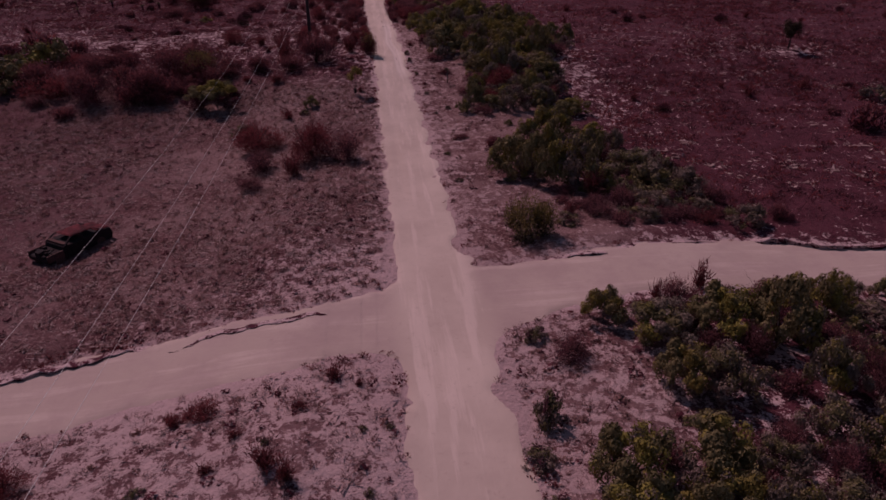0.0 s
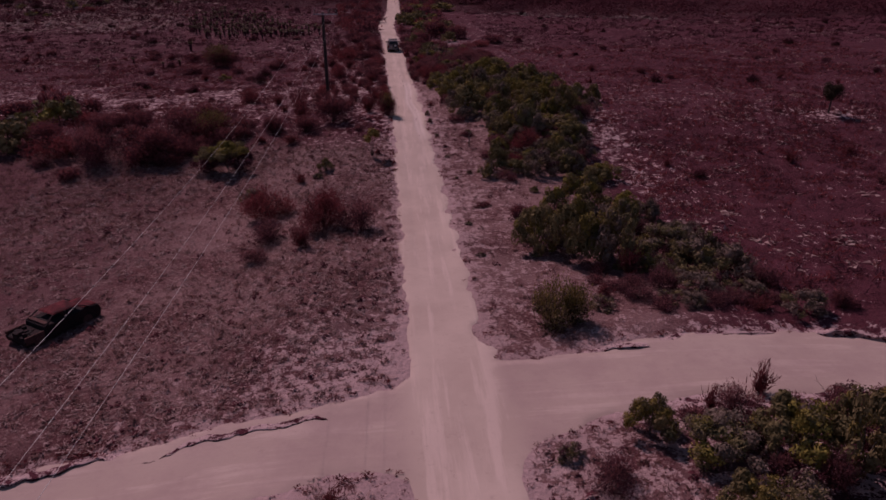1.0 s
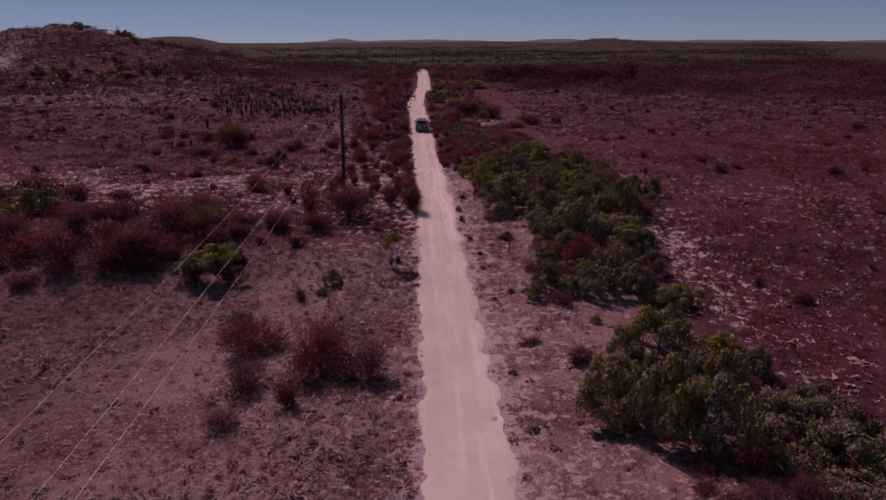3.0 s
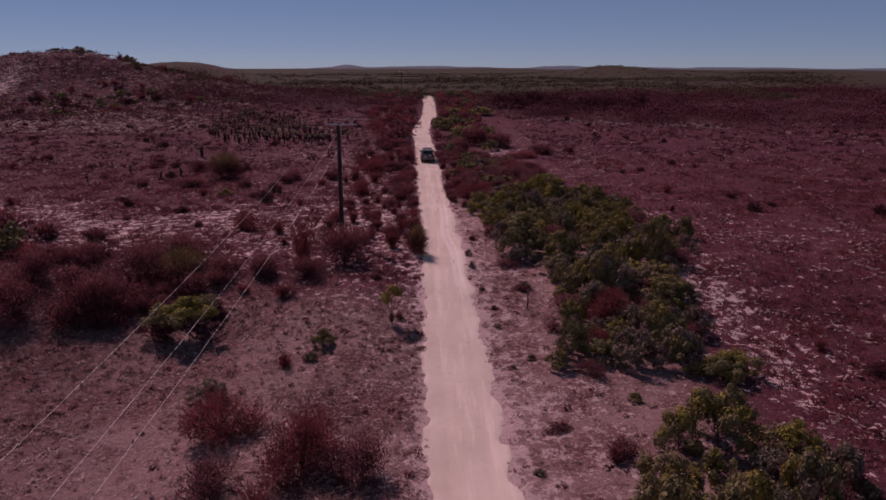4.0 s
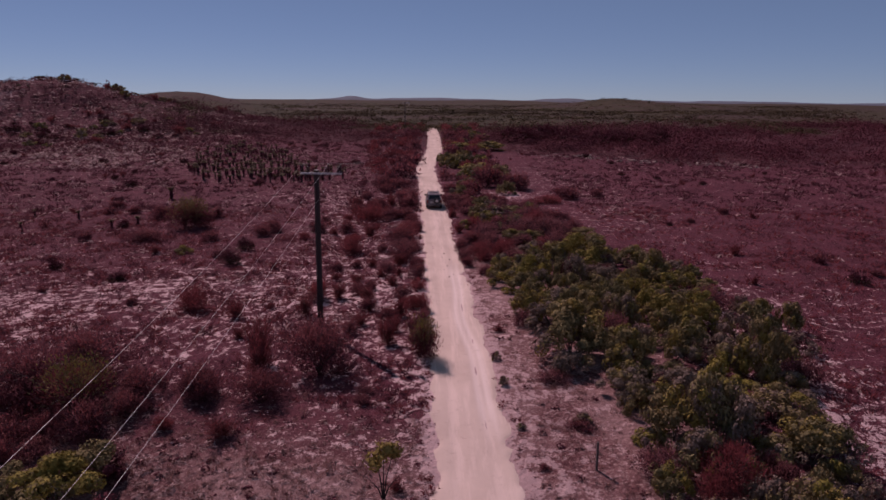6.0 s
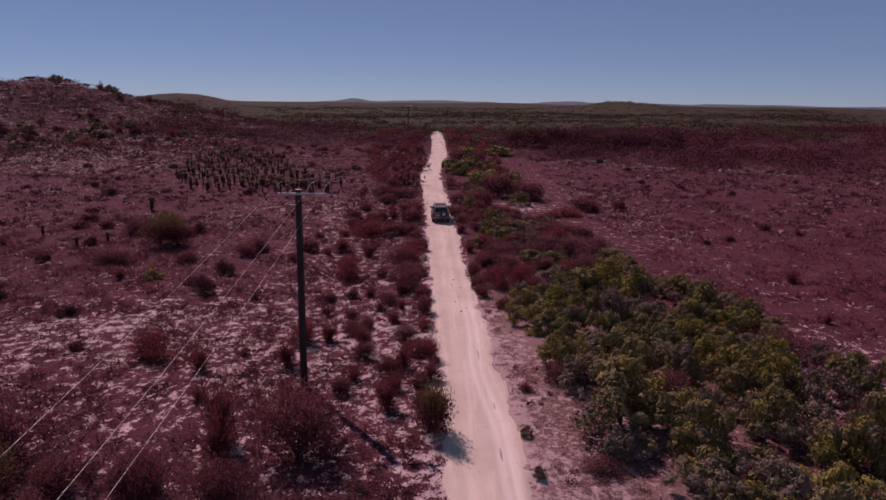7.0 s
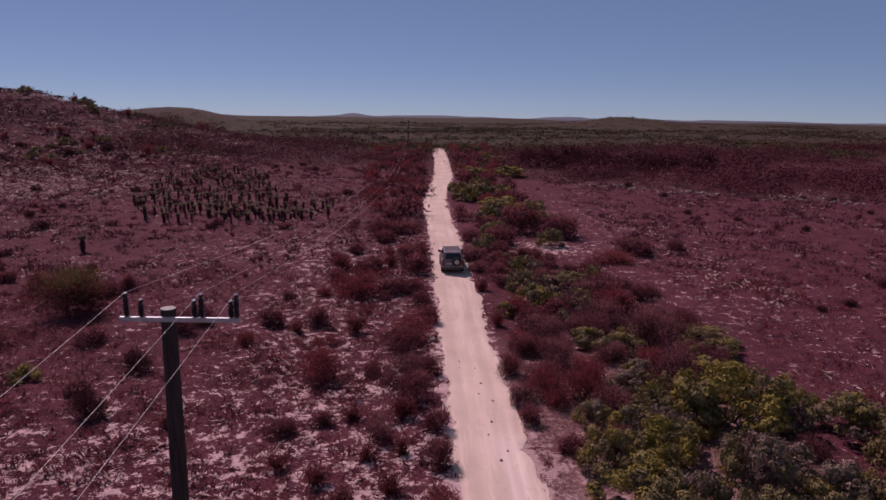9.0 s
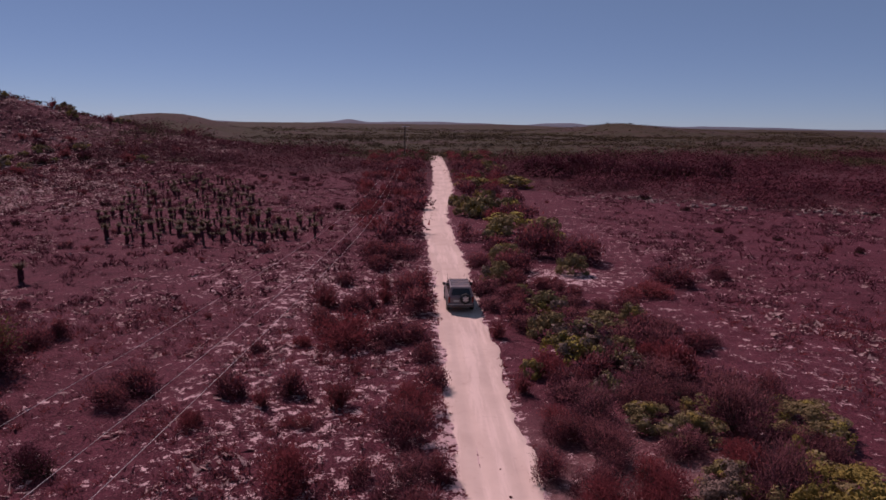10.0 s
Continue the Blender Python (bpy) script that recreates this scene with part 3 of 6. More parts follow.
def models(level):
    """Every kind of plant, in full or, for those farther off, with fewer and larger leaves."""
    n_leaf, leaf, n_needle, long, wide = ((3900, 0.076, 4800, 0.092, 0.027), (1800, 0.112, 2000, 0.135, 0.050), (680, 0.178, 700, 0.22, 0.096), (7400, 0.058, 7400, 0.076, 0.020))[level]
    s0, far, c = (0, 100, 200, 300)[level], level == 2, (54, 40, 26, 84)[level]
    few = lambda k: int(k * n_leaf)
    dome = lambda name, s, label, mats, h, k=1.0, lobes=9, stems=8: burnt_dome(name, s + s0, label, mats, h, int(k * n_needle), long, wide, lobes, 3 if far else stems // 2 if level == 1 else stems)
    return {
        "green": [leafy_shrub("green_shrub", s + s0, GREEN_LABEL, [(G, 0.70), (W, 0.08), (Y, 0.22)], 1.0, 1.15, few(1), leaf, c) for s in (1, 2, 3)],
        "mixed": [leafy_shrub("green_shrub", s + s0, MIXED_LABEL, [(G, 0.5), (W, 0.30), (Y, 0.20)], 1.0, 1.1, few(1), leaf, c) for s in (4, 5)],
        "yellow": [leafy_shrub("yellow_green_shrub", s + s0, YELLOW_LABEL, [(Y, 0.6), (G, 0.4)], 1.0, 1.15, few(0.9), leaf, c) for s in (6, 7)],
        "grey": [leafy_shrub("grey_green_shrub", s + s0, GREY_LABEL, [(W, 0.62), (G, 0.2), (M_BURN, 0.18)], 1.0, 1.0, few(0.85), leaf, c, False, True) for s in (8, 9)],
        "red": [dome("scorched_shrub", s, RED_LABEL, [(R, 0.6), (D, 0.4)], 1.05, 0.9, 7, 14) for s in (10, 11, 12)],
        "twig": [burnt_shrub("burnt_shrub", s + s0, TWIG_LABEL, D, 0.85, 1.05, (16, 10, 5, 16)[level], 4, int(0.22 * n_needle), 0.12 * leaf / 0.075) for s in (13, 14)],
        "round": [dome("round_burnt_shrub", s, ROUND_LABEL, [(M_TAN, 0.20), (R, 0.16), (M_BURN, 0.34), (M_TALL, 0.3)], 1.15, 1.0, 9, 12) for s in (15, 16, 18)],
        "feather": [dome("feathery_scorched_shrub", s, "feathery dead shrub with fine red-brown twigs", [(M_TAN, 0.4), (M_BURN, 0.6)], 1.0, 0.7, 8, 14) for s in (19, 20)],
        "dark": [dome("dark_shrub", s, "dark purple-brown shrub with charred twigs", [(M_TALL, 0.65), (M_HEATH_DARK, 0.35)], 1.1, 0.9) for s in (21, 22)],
        # M_TALL, ranked lowest, paints the shade of the sides into the colour
        "greentop": [dome("green_topped_shrub", 17, "green-topped shrub with scorched red sides", [(Y, 0.20), (G, 0.20), (D, 0.25), (M_TALL, 0.35)], 1.25, 1.2, 7)],
        # the low M_TALL clumps put the shade under the crown into its colour
        "leaftop": [leafy_shrub("green_topped_shrub", 25 + s0, "leafy yellow-green shrub over a dark scorched base", [(Y, 0.20), (G, 0.44), (M_TALL, 0.36)], 1.0, 1.1, few(2.0), 0.8 * leaf, c + 16, True)],
        # dark needles ranked low are the crown's own shade, painted
        "yellowtop": [dome("yellow_green_shrub", s, "fine-leaved yellow-green shrub with a dark underside", [(Y, 0.45), (G, 0.30), (M_HEATH_DARK, 0.25)], 1.2, 1.5, 7) for s in (23, 24)],
    }


STOCKS = [models(k) for k in range(4)]
for kind in [k for stock in STOCKS for k in stock.values()]:
    for thing in kind:
        thing.location = (0, -300, -50)
USED = set()
PLACE_RNG = np.random.default_rng(21)


FAR_PLANTS = []


def plant(kind, x, y, r, h=1.0, group=""):
    """Sets one plant of the kind at x, y with the crown radius r. The first use of each model moves the model itself."""
    level = (0 if y < 106 and -16 < x < 22 or r > 1.9 and y < 116 and abs(x) < 30 else 1 if y < 140 and -30 < x < 30 else 2) + (r < 0.8)
    if y > 140 and kind in ("round", "red"):
        FAR_PLANTS.append((kind, x, y, r, h))
        return None
    stock = STOCKS[3 if level == 0 and (r > 1.45 or y < 30) else min(level, 2)][kind]
    ob = stock[PLACE_RNG.integers(len(stock))]
    m = Matrix.Translation((x, y, float(ground_z(x, y)) - 0.04)) @ Matrix.Rotation(PLACE_RNG.uniform(0, 6.283), 4, "Z") @ Matrix.Diagonal((r, r, r * h, 1))
    if ob.name in USED:
        ob = copy_thing(ob, m)
        ob.matrix_basis = m
    else:
        USED.add(ob.name)
        ob.matrix_basis = m
    return tagged(ob, group=group)


def inside(poly, x, y):
    hit = False
    for (x0, y0), (x1, y1) in zip(poly, poly[1:] + poly[:1]):
        if (y0 > y) != (y1 > y) and x < (x1 - x0) * (y - y0) / (y1 - y0) + x0:
            hit = not hit
    return hit


TAKEN = []


def clear_of(x, y, r, pack):
    return all((x - a) ** 2 + (y - b) ** 2 > (pack * (r + c)) ** 2 for a, b, c in TAKEN)


def thicket(poly, kinds, r_low, r_high, count, pack=0.62, group="", h=(0.85, 1.15)):
    """Fills a stretch of the plan with plants that just touch one another."""
    xs, ys = [p[0] for p in poly], [p[1] for p in poly]
    names, shares = list(kinds), np.cumsum(list(kinds.values()))
    made = 0
    for _ in range(count * 14):
        if made >= count:
            break
        x, y, r = PLACE_RNG.uniform(min(xs), max(xs)), PLACE_RNG.uniform(min(ys), max(ys)), PLACE_RNG.uniform(r_low, r_high)
        if inside(poly, x, y) and off_road(x, y) > r * 0.75 and clear_of(x, y, r, pack):
            kind = names[int(np.searchsorted(shares / shares[-1], PLACE_RNG.random()))]
            plant(kind, x, y, r, PLACE_RNG.uniform(*h), group)
            TAKEN.append((x, y, r))
            made += 1


def single(kind, x, y, r, h=1.0, group=""):
    plant(kind, x, y, r, h, group)
    TAKEN.append((x, y, r))


# the clearing and its row of burnt shrubs
for kind, x, y, r, h in (
        ("leaftop", -12.0, 58.2, 2.4, 0.85), ("round", -18.1, 61.5, 2.2, 1.1), ("greentop", -15.4, 67.2, 2.3, 0.9), ("round", -16.9, 61.2, 1.2, 0.9), ("round", -10.0, 68.5, 1.0, 1.2), ("red", -10.8, 65.3, 0.6, 0.9),
        ("twig", -8.0, 64.6, 1.0, 0.8), ("green", -4.4, 55.7, 0.65, 1.3), ("twig", -7.9, 71.0, 0.9, 1.9), ("feather", -2.4, 68.0, 0.5, 1.0), ("round", -18.8, 60.1, 1.7, 0.9),
        ("round", -22.9, 56.3, 1.0, 0.8), ("round", -16.7, 59.4, 1.0, 1.0), ("red", -7.4, 45.4, 1.8, 1.0), ("red", -3.7, 43.4, 1.9, 1.15), ("feather", -1.5, 42.8, 1.3, 1.4), ("feather", -6.6, 41.8, 1.4, 0.9),
        ("twig", -4.7, 40.3, 0.8, 1.4), ("grey", -8.6, 48.6, 1.0, 1.0), ("feather", -26.5, 59.8, 0.8, 1.3), ("feather", -7.0, 38.9, 0.9, 0.9)):
    single(kind, x, y, r, h)
# burnt shrubs of the sandy flat
for kind, x, y, r, h in (
        ("round", -5.0, 71.8, 2.1, 1.2), ("greentop", 0.2, 73.3, 1.1, 1.9), ("twig", -1.6, 75.6, 0.8, 1.8), ("twig", -8.2, 72.6, 1.2, 1.9), ("red", -14.4, 81.7, 1.3, 1.2), ("round", -10.4, 69.4, 1.1, 1.1),
        ("round", -12.9, 69.0, 1.4, 0.9), ("round", -7.3, 68.5, 1.6, 0.8), ("feather", -2.4, 68.9, 0.6, 0.8), ("twig", -7.1, 80.8, 0.8, 1.6), ("feather", -2.5, 91.6, 1.0, 1.1), ("red", 0.3, 81.8, 0.8, 1.4),
        ("round", 0.4, 78.9, 0.7, 1.2), ("twig", -1.0, 80.5, 0.7, 1.7), ("twig", -5.4, 84.6, 0.8, 1.3), ("round", -1.7, 124.4, 1.6, 1.2), ("red", -5.8, 115.6, 1.7, 0.9), ("round", -1.3, 114.5, 1.3, 0.8),
        ("feather", -3.5, 113.3, 0.9, 0.6), ("red", -1.2, 104.6, 1.5, 1.1), ("feather", -1.4, 98.0, 1.6, 0.9), ("twig", -4.3, 109.8, 0.6, 0.7), ("round", -3.3, 139.1, 2.3, 0.6), ("round", -2.4, 151.6, 2.7, 0.9)):
    single(kind, x, y, r, h)
for kind, x, y, r, h in (
        ("round", -1.9, 173.1, 2.7, 0.7), ("round", -4.7, 134.2, 1.5, 0.7), ("twig", -3.6, 123.4, 0.8, 1.4), ("round", -22.6, 115.4, 0.8, 1.4), ("round", -14.8, 107.3, 1.4, 0.8), ("red", -10.9, 103.0, 0.8, 0.9),
        ("twig", -8.3, 105.3, 0.7, 1.1), ("round", -1.3, 120.7, 1.4, 1.1), ("greentop", -24.1, 109.4, 2.8, 0.95), ("round", -28.4, 114.4, 1.4, 0.9), ("round", -23.3, 113.8, 1.2, 0.9), ("round", -25.7, 102.5, 2.0, 0.5),
        ("round", -19.9, 103.9, 1.2, 0.7), ("round", -15.5, 105.7, 1.4, 0.7), ("red", -5.4, 114.0, 1.7, 0.8), ("yellow", -20.6, 98.3, 0.9, 0.7), ("round", -32.1, 116.8, 0.9, 1.0), ("round", -34.9, 116.8, 0.9, 1.0)):
    single(kind, x, y, r, h)
single("twig", -0.6, 60.0, 0.5, 0.8)
# a lone dark tree and shrubs on the far side of the burnt flat
for kind, x, y, r, h in (
        ("grey", 39.2, 51.0, 1.3, 0.8), ("round", 34.1, 43.4, 1.4, 1.2), ("round", 20.3, 30.6, 0.8, 0.9), ("grey", 18.3, 30.2, 1.1, 1.0)):
    single(kind, x, y, r, h)
thicket([(-46, 66), (-30, 60), (-21, 59), (-17, 62), (-14, 67), (-16, 74), (-32, 82), (-50, 84)], {"round": 0.75, "red": 0.15, "green": 0.1}, 1.2, 2.4, 34, 0.6, "burnt row", (0.75, 1.1))
thicket([(-22, 60), (-15, 62), (-12, 67), (-16, 70)], {"round": 0.7, "feather": 0.3}, 0.7, 1.4, 14, 0.6, "burnt row", (0.75, 1.1))
# the near corner left bare but for small shrubs
for kind, x, y, r, h in (
        ("red", -5.9, 18.9, 0.6, 0.9), ("red", -6.8, 18.7, 0.4, 0.9), ("twig", -1.8, 20.5, 0.6, 0.7), ("twig", -0.9, 19.9, 0.3, 0.8), ("twig", -3.6, 16.0, 0.6, 1.3),
        ("twig", -3.0, 15.5, 0.5, 1.4), ("red", -11.0, 16.6, 0.9, 0.8), ("grey", -3.7, 17.0, 0.2, 1.0), ("grey", -0.8, 17.4, 0.2, 0.9), ("grey", 0.1, 17.5, 0.2, 0.7),
        ("twig", -4.7, 17.6, 0.4, 0.6), ("grey", -7.1, 15.7, 0.3, 0.7), ("grey", -0.6, 14.8, 0.2, 1.0), ("twig", -5.3, 16.2, 0.4, 0.7), ("twig", -2.8, 18.8, 0.5, 0.5)):
    single(kind, x, y, r, h, "crossing corner")
# the thicket at the crossing
for kind, x, y, r, h in (
        ("green", 8.7, 22.8, 0.9, 1.6), ("mixed", 10.4, 21.6, 1.6, 0.8), ("twig", 11.3, 24.0, 0.5, 1.6), ("twig", 13.5, 24.8, 0.6, 1.8), ("green", 13.0, 21.4, 1.5, 1.3), ("green", 14.6, 20.5, 1.5, 1.8),
        ("yellow", 17.4, 22.1, 1.0, 1.9), ("grey", 19.0, 21.6, 1.3, 0.6), ("green", 10.2, 18.6, 1.1, 1.5), ("grey", 11.2, 18.0, 1.3, 1.3), ("mixed", 14.9, 17.7, 1.1, 1.9), ("feather", 16.4, 16.9, 1.0, 1.4),
        ("green", 14.8, 14.2, 1.1, 1.6), ("green", 6.9, 14.7, 1.3, 1.4), ("green", 9.3, 14.7, 1.4, 1.2), ("feather", 11.8, 15.3, 1.0, 1.0), ("feather", 12.8, 14.0, 1.0, 1.3), ("green", 9.0, 13.2, 1.1, 1.3),
        ("mixed", 10.4, 12.4, 0.9, 1.9), ("mixed", 11.7, 11.9, 0.7, 1.7), ("green", 6.5, 12.9, 1.3, 1.2), ("grey", 5.2, 17.4, 0.6, 1.9), ("grey", 4.4, 15.6, 0.6, 0.9), ("grey", 4.4, 14.0, 0.4, 0.7)):
    single(kind, x, y, r, h, "thicket at the crossing")
for kind, x, y, r, h in (
        ("grey", 5.8, 21.9, 0.5, 1.1), ("feather", 6.9, 20.6, 1.0, 0.9)):
    single(kind, x, y, r, h, "thicket at the crossing")
# tufts along the verges
for kind, x, y, r, h in (
        ("grey", 6.1, 53.5, 0.3, 0.9), ("round", 6.2, 46.1, 0.6, 0.5), ("grey", 4.9, 42.9, 0.3, 0.7), ("grey", 5.0, 38.2, 0.3, 0.8), ("grey", 7.4, 66.0, 0.5, 0.9), ("twig", -5.9, 52.9, 0.7, 0.9),
        ("grey", -4.8, 53.8, 0.5, 0.9), ("round", 5.0, 61.5, 0.3, 0.7), ("grey", 4.9, 58.5, 0.3, 0.7), ("grey", 5.1, 52.6, 0.2, 0.8), ("round", 7.2, 65.5, 0.7, 0.5), ("grey", 4.6, 65.1, 0.3, 0.7), ("green", 9.9, 48.4, 0.4, 0.9)):
    single(kind, x, y, r, h, "verge")
BESIDE = "thicket beside the track"
# the green thicket beside the track
for kind, x, y, r, h in (
        ("green", 8.1, 39.1, 1.5, 1.4), ("green", 10.0, 37.7, 1.6, 1.8), ("mixed", 11.8, 36.8, 1.4, 1.9), ("green", 12.1, 44.5, 1.6, 1.4), ("yellow", 14.4, 43.3, 1.3, 1.0), ("yellow", 14.6, 50.5, 1.1, 0.9),
        ("mixed", 13.6, 40.6, 1.0, 1.9), ("grey", 15.4, 41.8, 0.9, 1.9), ("grey", 15.0, 37.3, 1.8, 0.9), ("mixed", 15.7, 35.6, 1.4, 1.1), ("grey", 17.1, 34.4, 1.4, 1.1), ("twig", 12.1, 35.3, 0.9, 1.3),
        ("feather", 13.0, 33.4, 0.8, 1.4), ("grey", 14.7, 32.9, 1.5, 0.8), ("round", 8.1, 43.8, 0.7, 1.1), ("feather", 10.7, 35.7, 0.8, 0.6), ("yellowtop", 7.4, 30.7, 1.3, 1.4), ("red", 11.5, 59.7, 1.6, 1.1),
        ("red", 9.6, 55.1, 1.0, 1.0), ("green", 8.2, 54.2, 0.9, 1.9), ("green", 7.2, 52.1, 0.7, 1.3), ("grey", 11.1, 52.6, 1.4, 1.3), ("mixed", 13.0, 56.6, 1.5, 1.4), ("mixed", 13.2, 52.5, 1.3, 1.4)):
    single(kind, x, y, r, h, "thicket beside the track")
for kind, x, y, r, h in (
        ("yellow", 15.4, 51.2, 1.3, 0.8), ("round", 15.0, 56.1, 0.6, 1.4), ("green", 13.0, 54.8, 1.1, 1.8), ("mixed", 12.5, 64.2, 1.8, 1.7), ("green", 10.8, 64.0, 1.4, 1.5), ("mixed", 15.8, 64.9, 1.9, 0.8),
        ("green", 15.4, 61.4, 1.9, 0.9), ("feather", 9.3, 61.0, 1.2, 0.9), ("feather", 7.8, 57.6, 0.7, 0.8), ("feather", 8.6, 51.4, 0.9, 0.8), ("green", 8.5, 74.1, 2.5, 1.0), ("yellow", 14.8, 77.5, 1.7, 1.2),
        ("yellow", 16.9, 77.4, 1.3, 1.3), ("mixed", 12.6, 77.8, 1.1, 1.9), ("green", 11.2, 71.8, 1.6, 1.3), ("green", 14.3, 72.8, 1.5, 1.3), ("grey", 16.4, 73.6, 1.3, 1.1), ("mixed", 10.2, 69.0, 1.5, 0.9),
        ("grey", 12.7, 69.2, 1.5, 0.9), ("mixed", 15.6, 70.7, 1.1, 1.4), ("yellow", 14.7, 68.1, 1.7, 0.5), ("grey", 18.6, 76.2, 1.4, 1.1), ("green", 17.2, 70.1, 1.5, 1.9), ("feather", 6.6, 78.5, 0.8, 1.4)):
    single(kind, x, y, r, h, "thicket beside the track")
for kind, x, y, r, h in (
        ("green", 22.2, 77.2, 0.9, 1.9), ("feather", 6.8, 70.5, 1.0, 0.6), ("twig", 4.9, 77.5, 0.7, 0.5), ("grey", 4.3, 73.1, 0.3, 1.7), ("grey", 4.3, 69.8, 0.3, 1.6)):
    single(kind, x, y, r, h, "thicket beside the track")
# where it thins out into scorched shrubs
for kind, x, y, r, h in (
        ("red", 5.5, 95.9, 1.7, 0.9), ("feather", 3.8, 95.3, 0.8, 1.4), ("feather", 7.8, 94.3, 1.3, 1.0), ("round", 5.4, 90.4, 0.7, 1.1), ("round", 4.0, 93.1, 0.6, 1.4), ("feather", 7.0, 90.7, 0.9, 1.4),
        ("yellow", 8.8, 90.2, 1.5, 1.1), ("green", 7.0, 86.8, 1.9, 0.8), ("green", 11.2, 93.1, 1.6, 1.0), ("yellow", 13.0, 93.1, 2.5, 1.0), ("grey", 11.2, 87.0, 1.5, 1.9), ("mixed", 8.9, 86.2, 1.0, 1.6),
        ("green", 17.2, 91.3, 1.8, 0.9), ("grey", 13.5, 86.2, 1.4, 1.3), ("yellow", 13.2, 85.7, 1.3, 0.9), ("green", 17.7, 88.6, 1.5, 1.4), ("yellow", 17.9, 85.5, 1.3, 1.0), ("yellow", 14.5, 83.2, 1.6, 1.2),
        ("yellow", 10.7, 81.6, 1.4, 1.0), ("mixed", 9.2, 82.3, 1.3, 0.9), ("feather", 7.3, 82.4, 1.0, 0.9), ("feather", 14.7, 90.0, 0.9, 1.1), ("feather", 10.6, 107.4, 2.2, 0.7), ("feather", 13.7, 106.5, 1.6, 0.9)):
    single(kind, x, y, r, h, "thicket beside the track")
for kind, x, y, r, h in (
        ("yellow", 6.8, 112.6, 1.1, 1.1), ("mixed", 7.7, 110.9, 1.4, 1.0), ("green", 10.6, 113.4, 1.1, 0.7), ("red", 5.6, 109.5, 1.0, 1.3), ("yellow", 4.7, 109.1, 0.7, 1.2), ("twig", 3.9, 106.8, 0.8, 1.2),
        ("red", 5.0, 103.3, 1.0, 0.9), ("feather", 6.2, 101.6, 1.3, 0.9), ("green", 8.8, 103.0, 1.3, 0.7), ("green", 10.3, 101.5, 1.4, 0.7), ("yellow", 11.8, 104.4, 1.0, 0.6), ("round", 5.4, 97.6, 1.1, 1.0),
        ("red", 7.5, 98.2, 1.1, 1.0), ("red", 11.3, 99.1, 1.3, 0.8), ("green", 15.4, 102.6, 2.2, 0.5), ("red", 15.7, 101.2, 0.8, 0.9), ("yellow", 16.0, 100.7, 0.7, 1.2), ("yellow", 13.7, 99.6, 0.6, 1.5),
        ("mixed", 10.2, 97.9, 1.1, 0.9), ("yellow", 14.3, 97.0, 2.2, 0.5), ("round", 3.8, 98.7, 0.9, 1.2), ("feather", 10.3, 106.6, 0.7, 1.4), ("feather", 8.4, 118.1, 1.6, 0.8), ("green", 10.8, 118.0, 1.7, 0.5)):
    single(kind, x, y, r, h, "thicket beside the track")
for kind, x, y, r, h in (
        ("green", 13.0, 118.7, 1.0, 1.1), ("feather", 5.2, 116.9, 1.2, 0.9), ("feather", 4.1, 121.2, 1.2, 0.9), ("twig", 3.6, 115.3, 0.9, 1.1), ("feather", 4.0, 126.1, 1.8, 0.7), ("round", 9.9, 139.0, 2.4, 1.3),
        ("round", 13.6, 136.6, 2.6, 0.9), ("round", 19.0, 129.0, 2.4, 0.6), ("red", 16.0, 125.1, 2.1, 0.5), ("feather", 14.9, 117.2, 1.4, 0.5), ("yellow", 6.9, 140.1, 1.4, 0.7), ("yellow", 13.4, 147.1, 1.2, 1.0),
        ("yellow", 9.3, 156.8, 3.2, 0.5), ("round", 4.2, 135.4, 1.4, 0.8), ("round", 4.3, 147.7, 1.7, 0.7), ("red", 7.0, 144.9, 1.3, 0.7), ("yellow", 9.1, 198.7, 3.5, 0.5), ("yellow", 15.9, 202.2, 3.9, 0.5)):
    single(kind, x, y, r, h, "thicket beside the track")


def small_tree(x, y, tall):
    """A lone dark tree: one leaning trunk under an uneven crown."""
    rng = np.random.default_rng(88)
    thing = tagged(root("small_tree"), "small dark-crowned tree standing alone on burnt flat", "tree")
    trunk = [np.array([(0, 0, -0.2), (0.06, 0.02, 0.35 * tall), (0.02, 0.05, 0.6 * tall)])]
    arms = [np.array([(0.05, 0.03, 0.4 * tall), (0.4 * math.cos(a), 0.4 * math.sin(a), 0.55 * tall), (0.8 * math.cos(a), 0.8 * math.sin(a), 0.75 * tall)]) for a in (0.4, 1.9, 3.3, 4.9)]
    v, f = tubes(trunk + arms, [0.11] + [0.05] * 4)
    under(thing, "trunk", mesh_of("trunk", v, f, M_TWIG), "dark forked trunk")
    c = rng.normal(0, 1, (14, 3)) * (0.42, 0.42, 0.26) + (0, 0, 0.68 * tall)
    pick, d = rng.integers(0, 14, 3200), unit(rng.normal(0, 1, (3200, 3)))
    v, f = leaf_blades(rng, c[pick] + d * rng.uniform(0.25, 0.55, (3200, 1)), d, 0.14, 0.08, None)
    under(thing, "foliage", mesh_of("foliage", v, f, M_HEATH_DARK), "dark grey-green crown")
    thing.matrix_basis = pose(x, y, float(ground_z(x, y)))


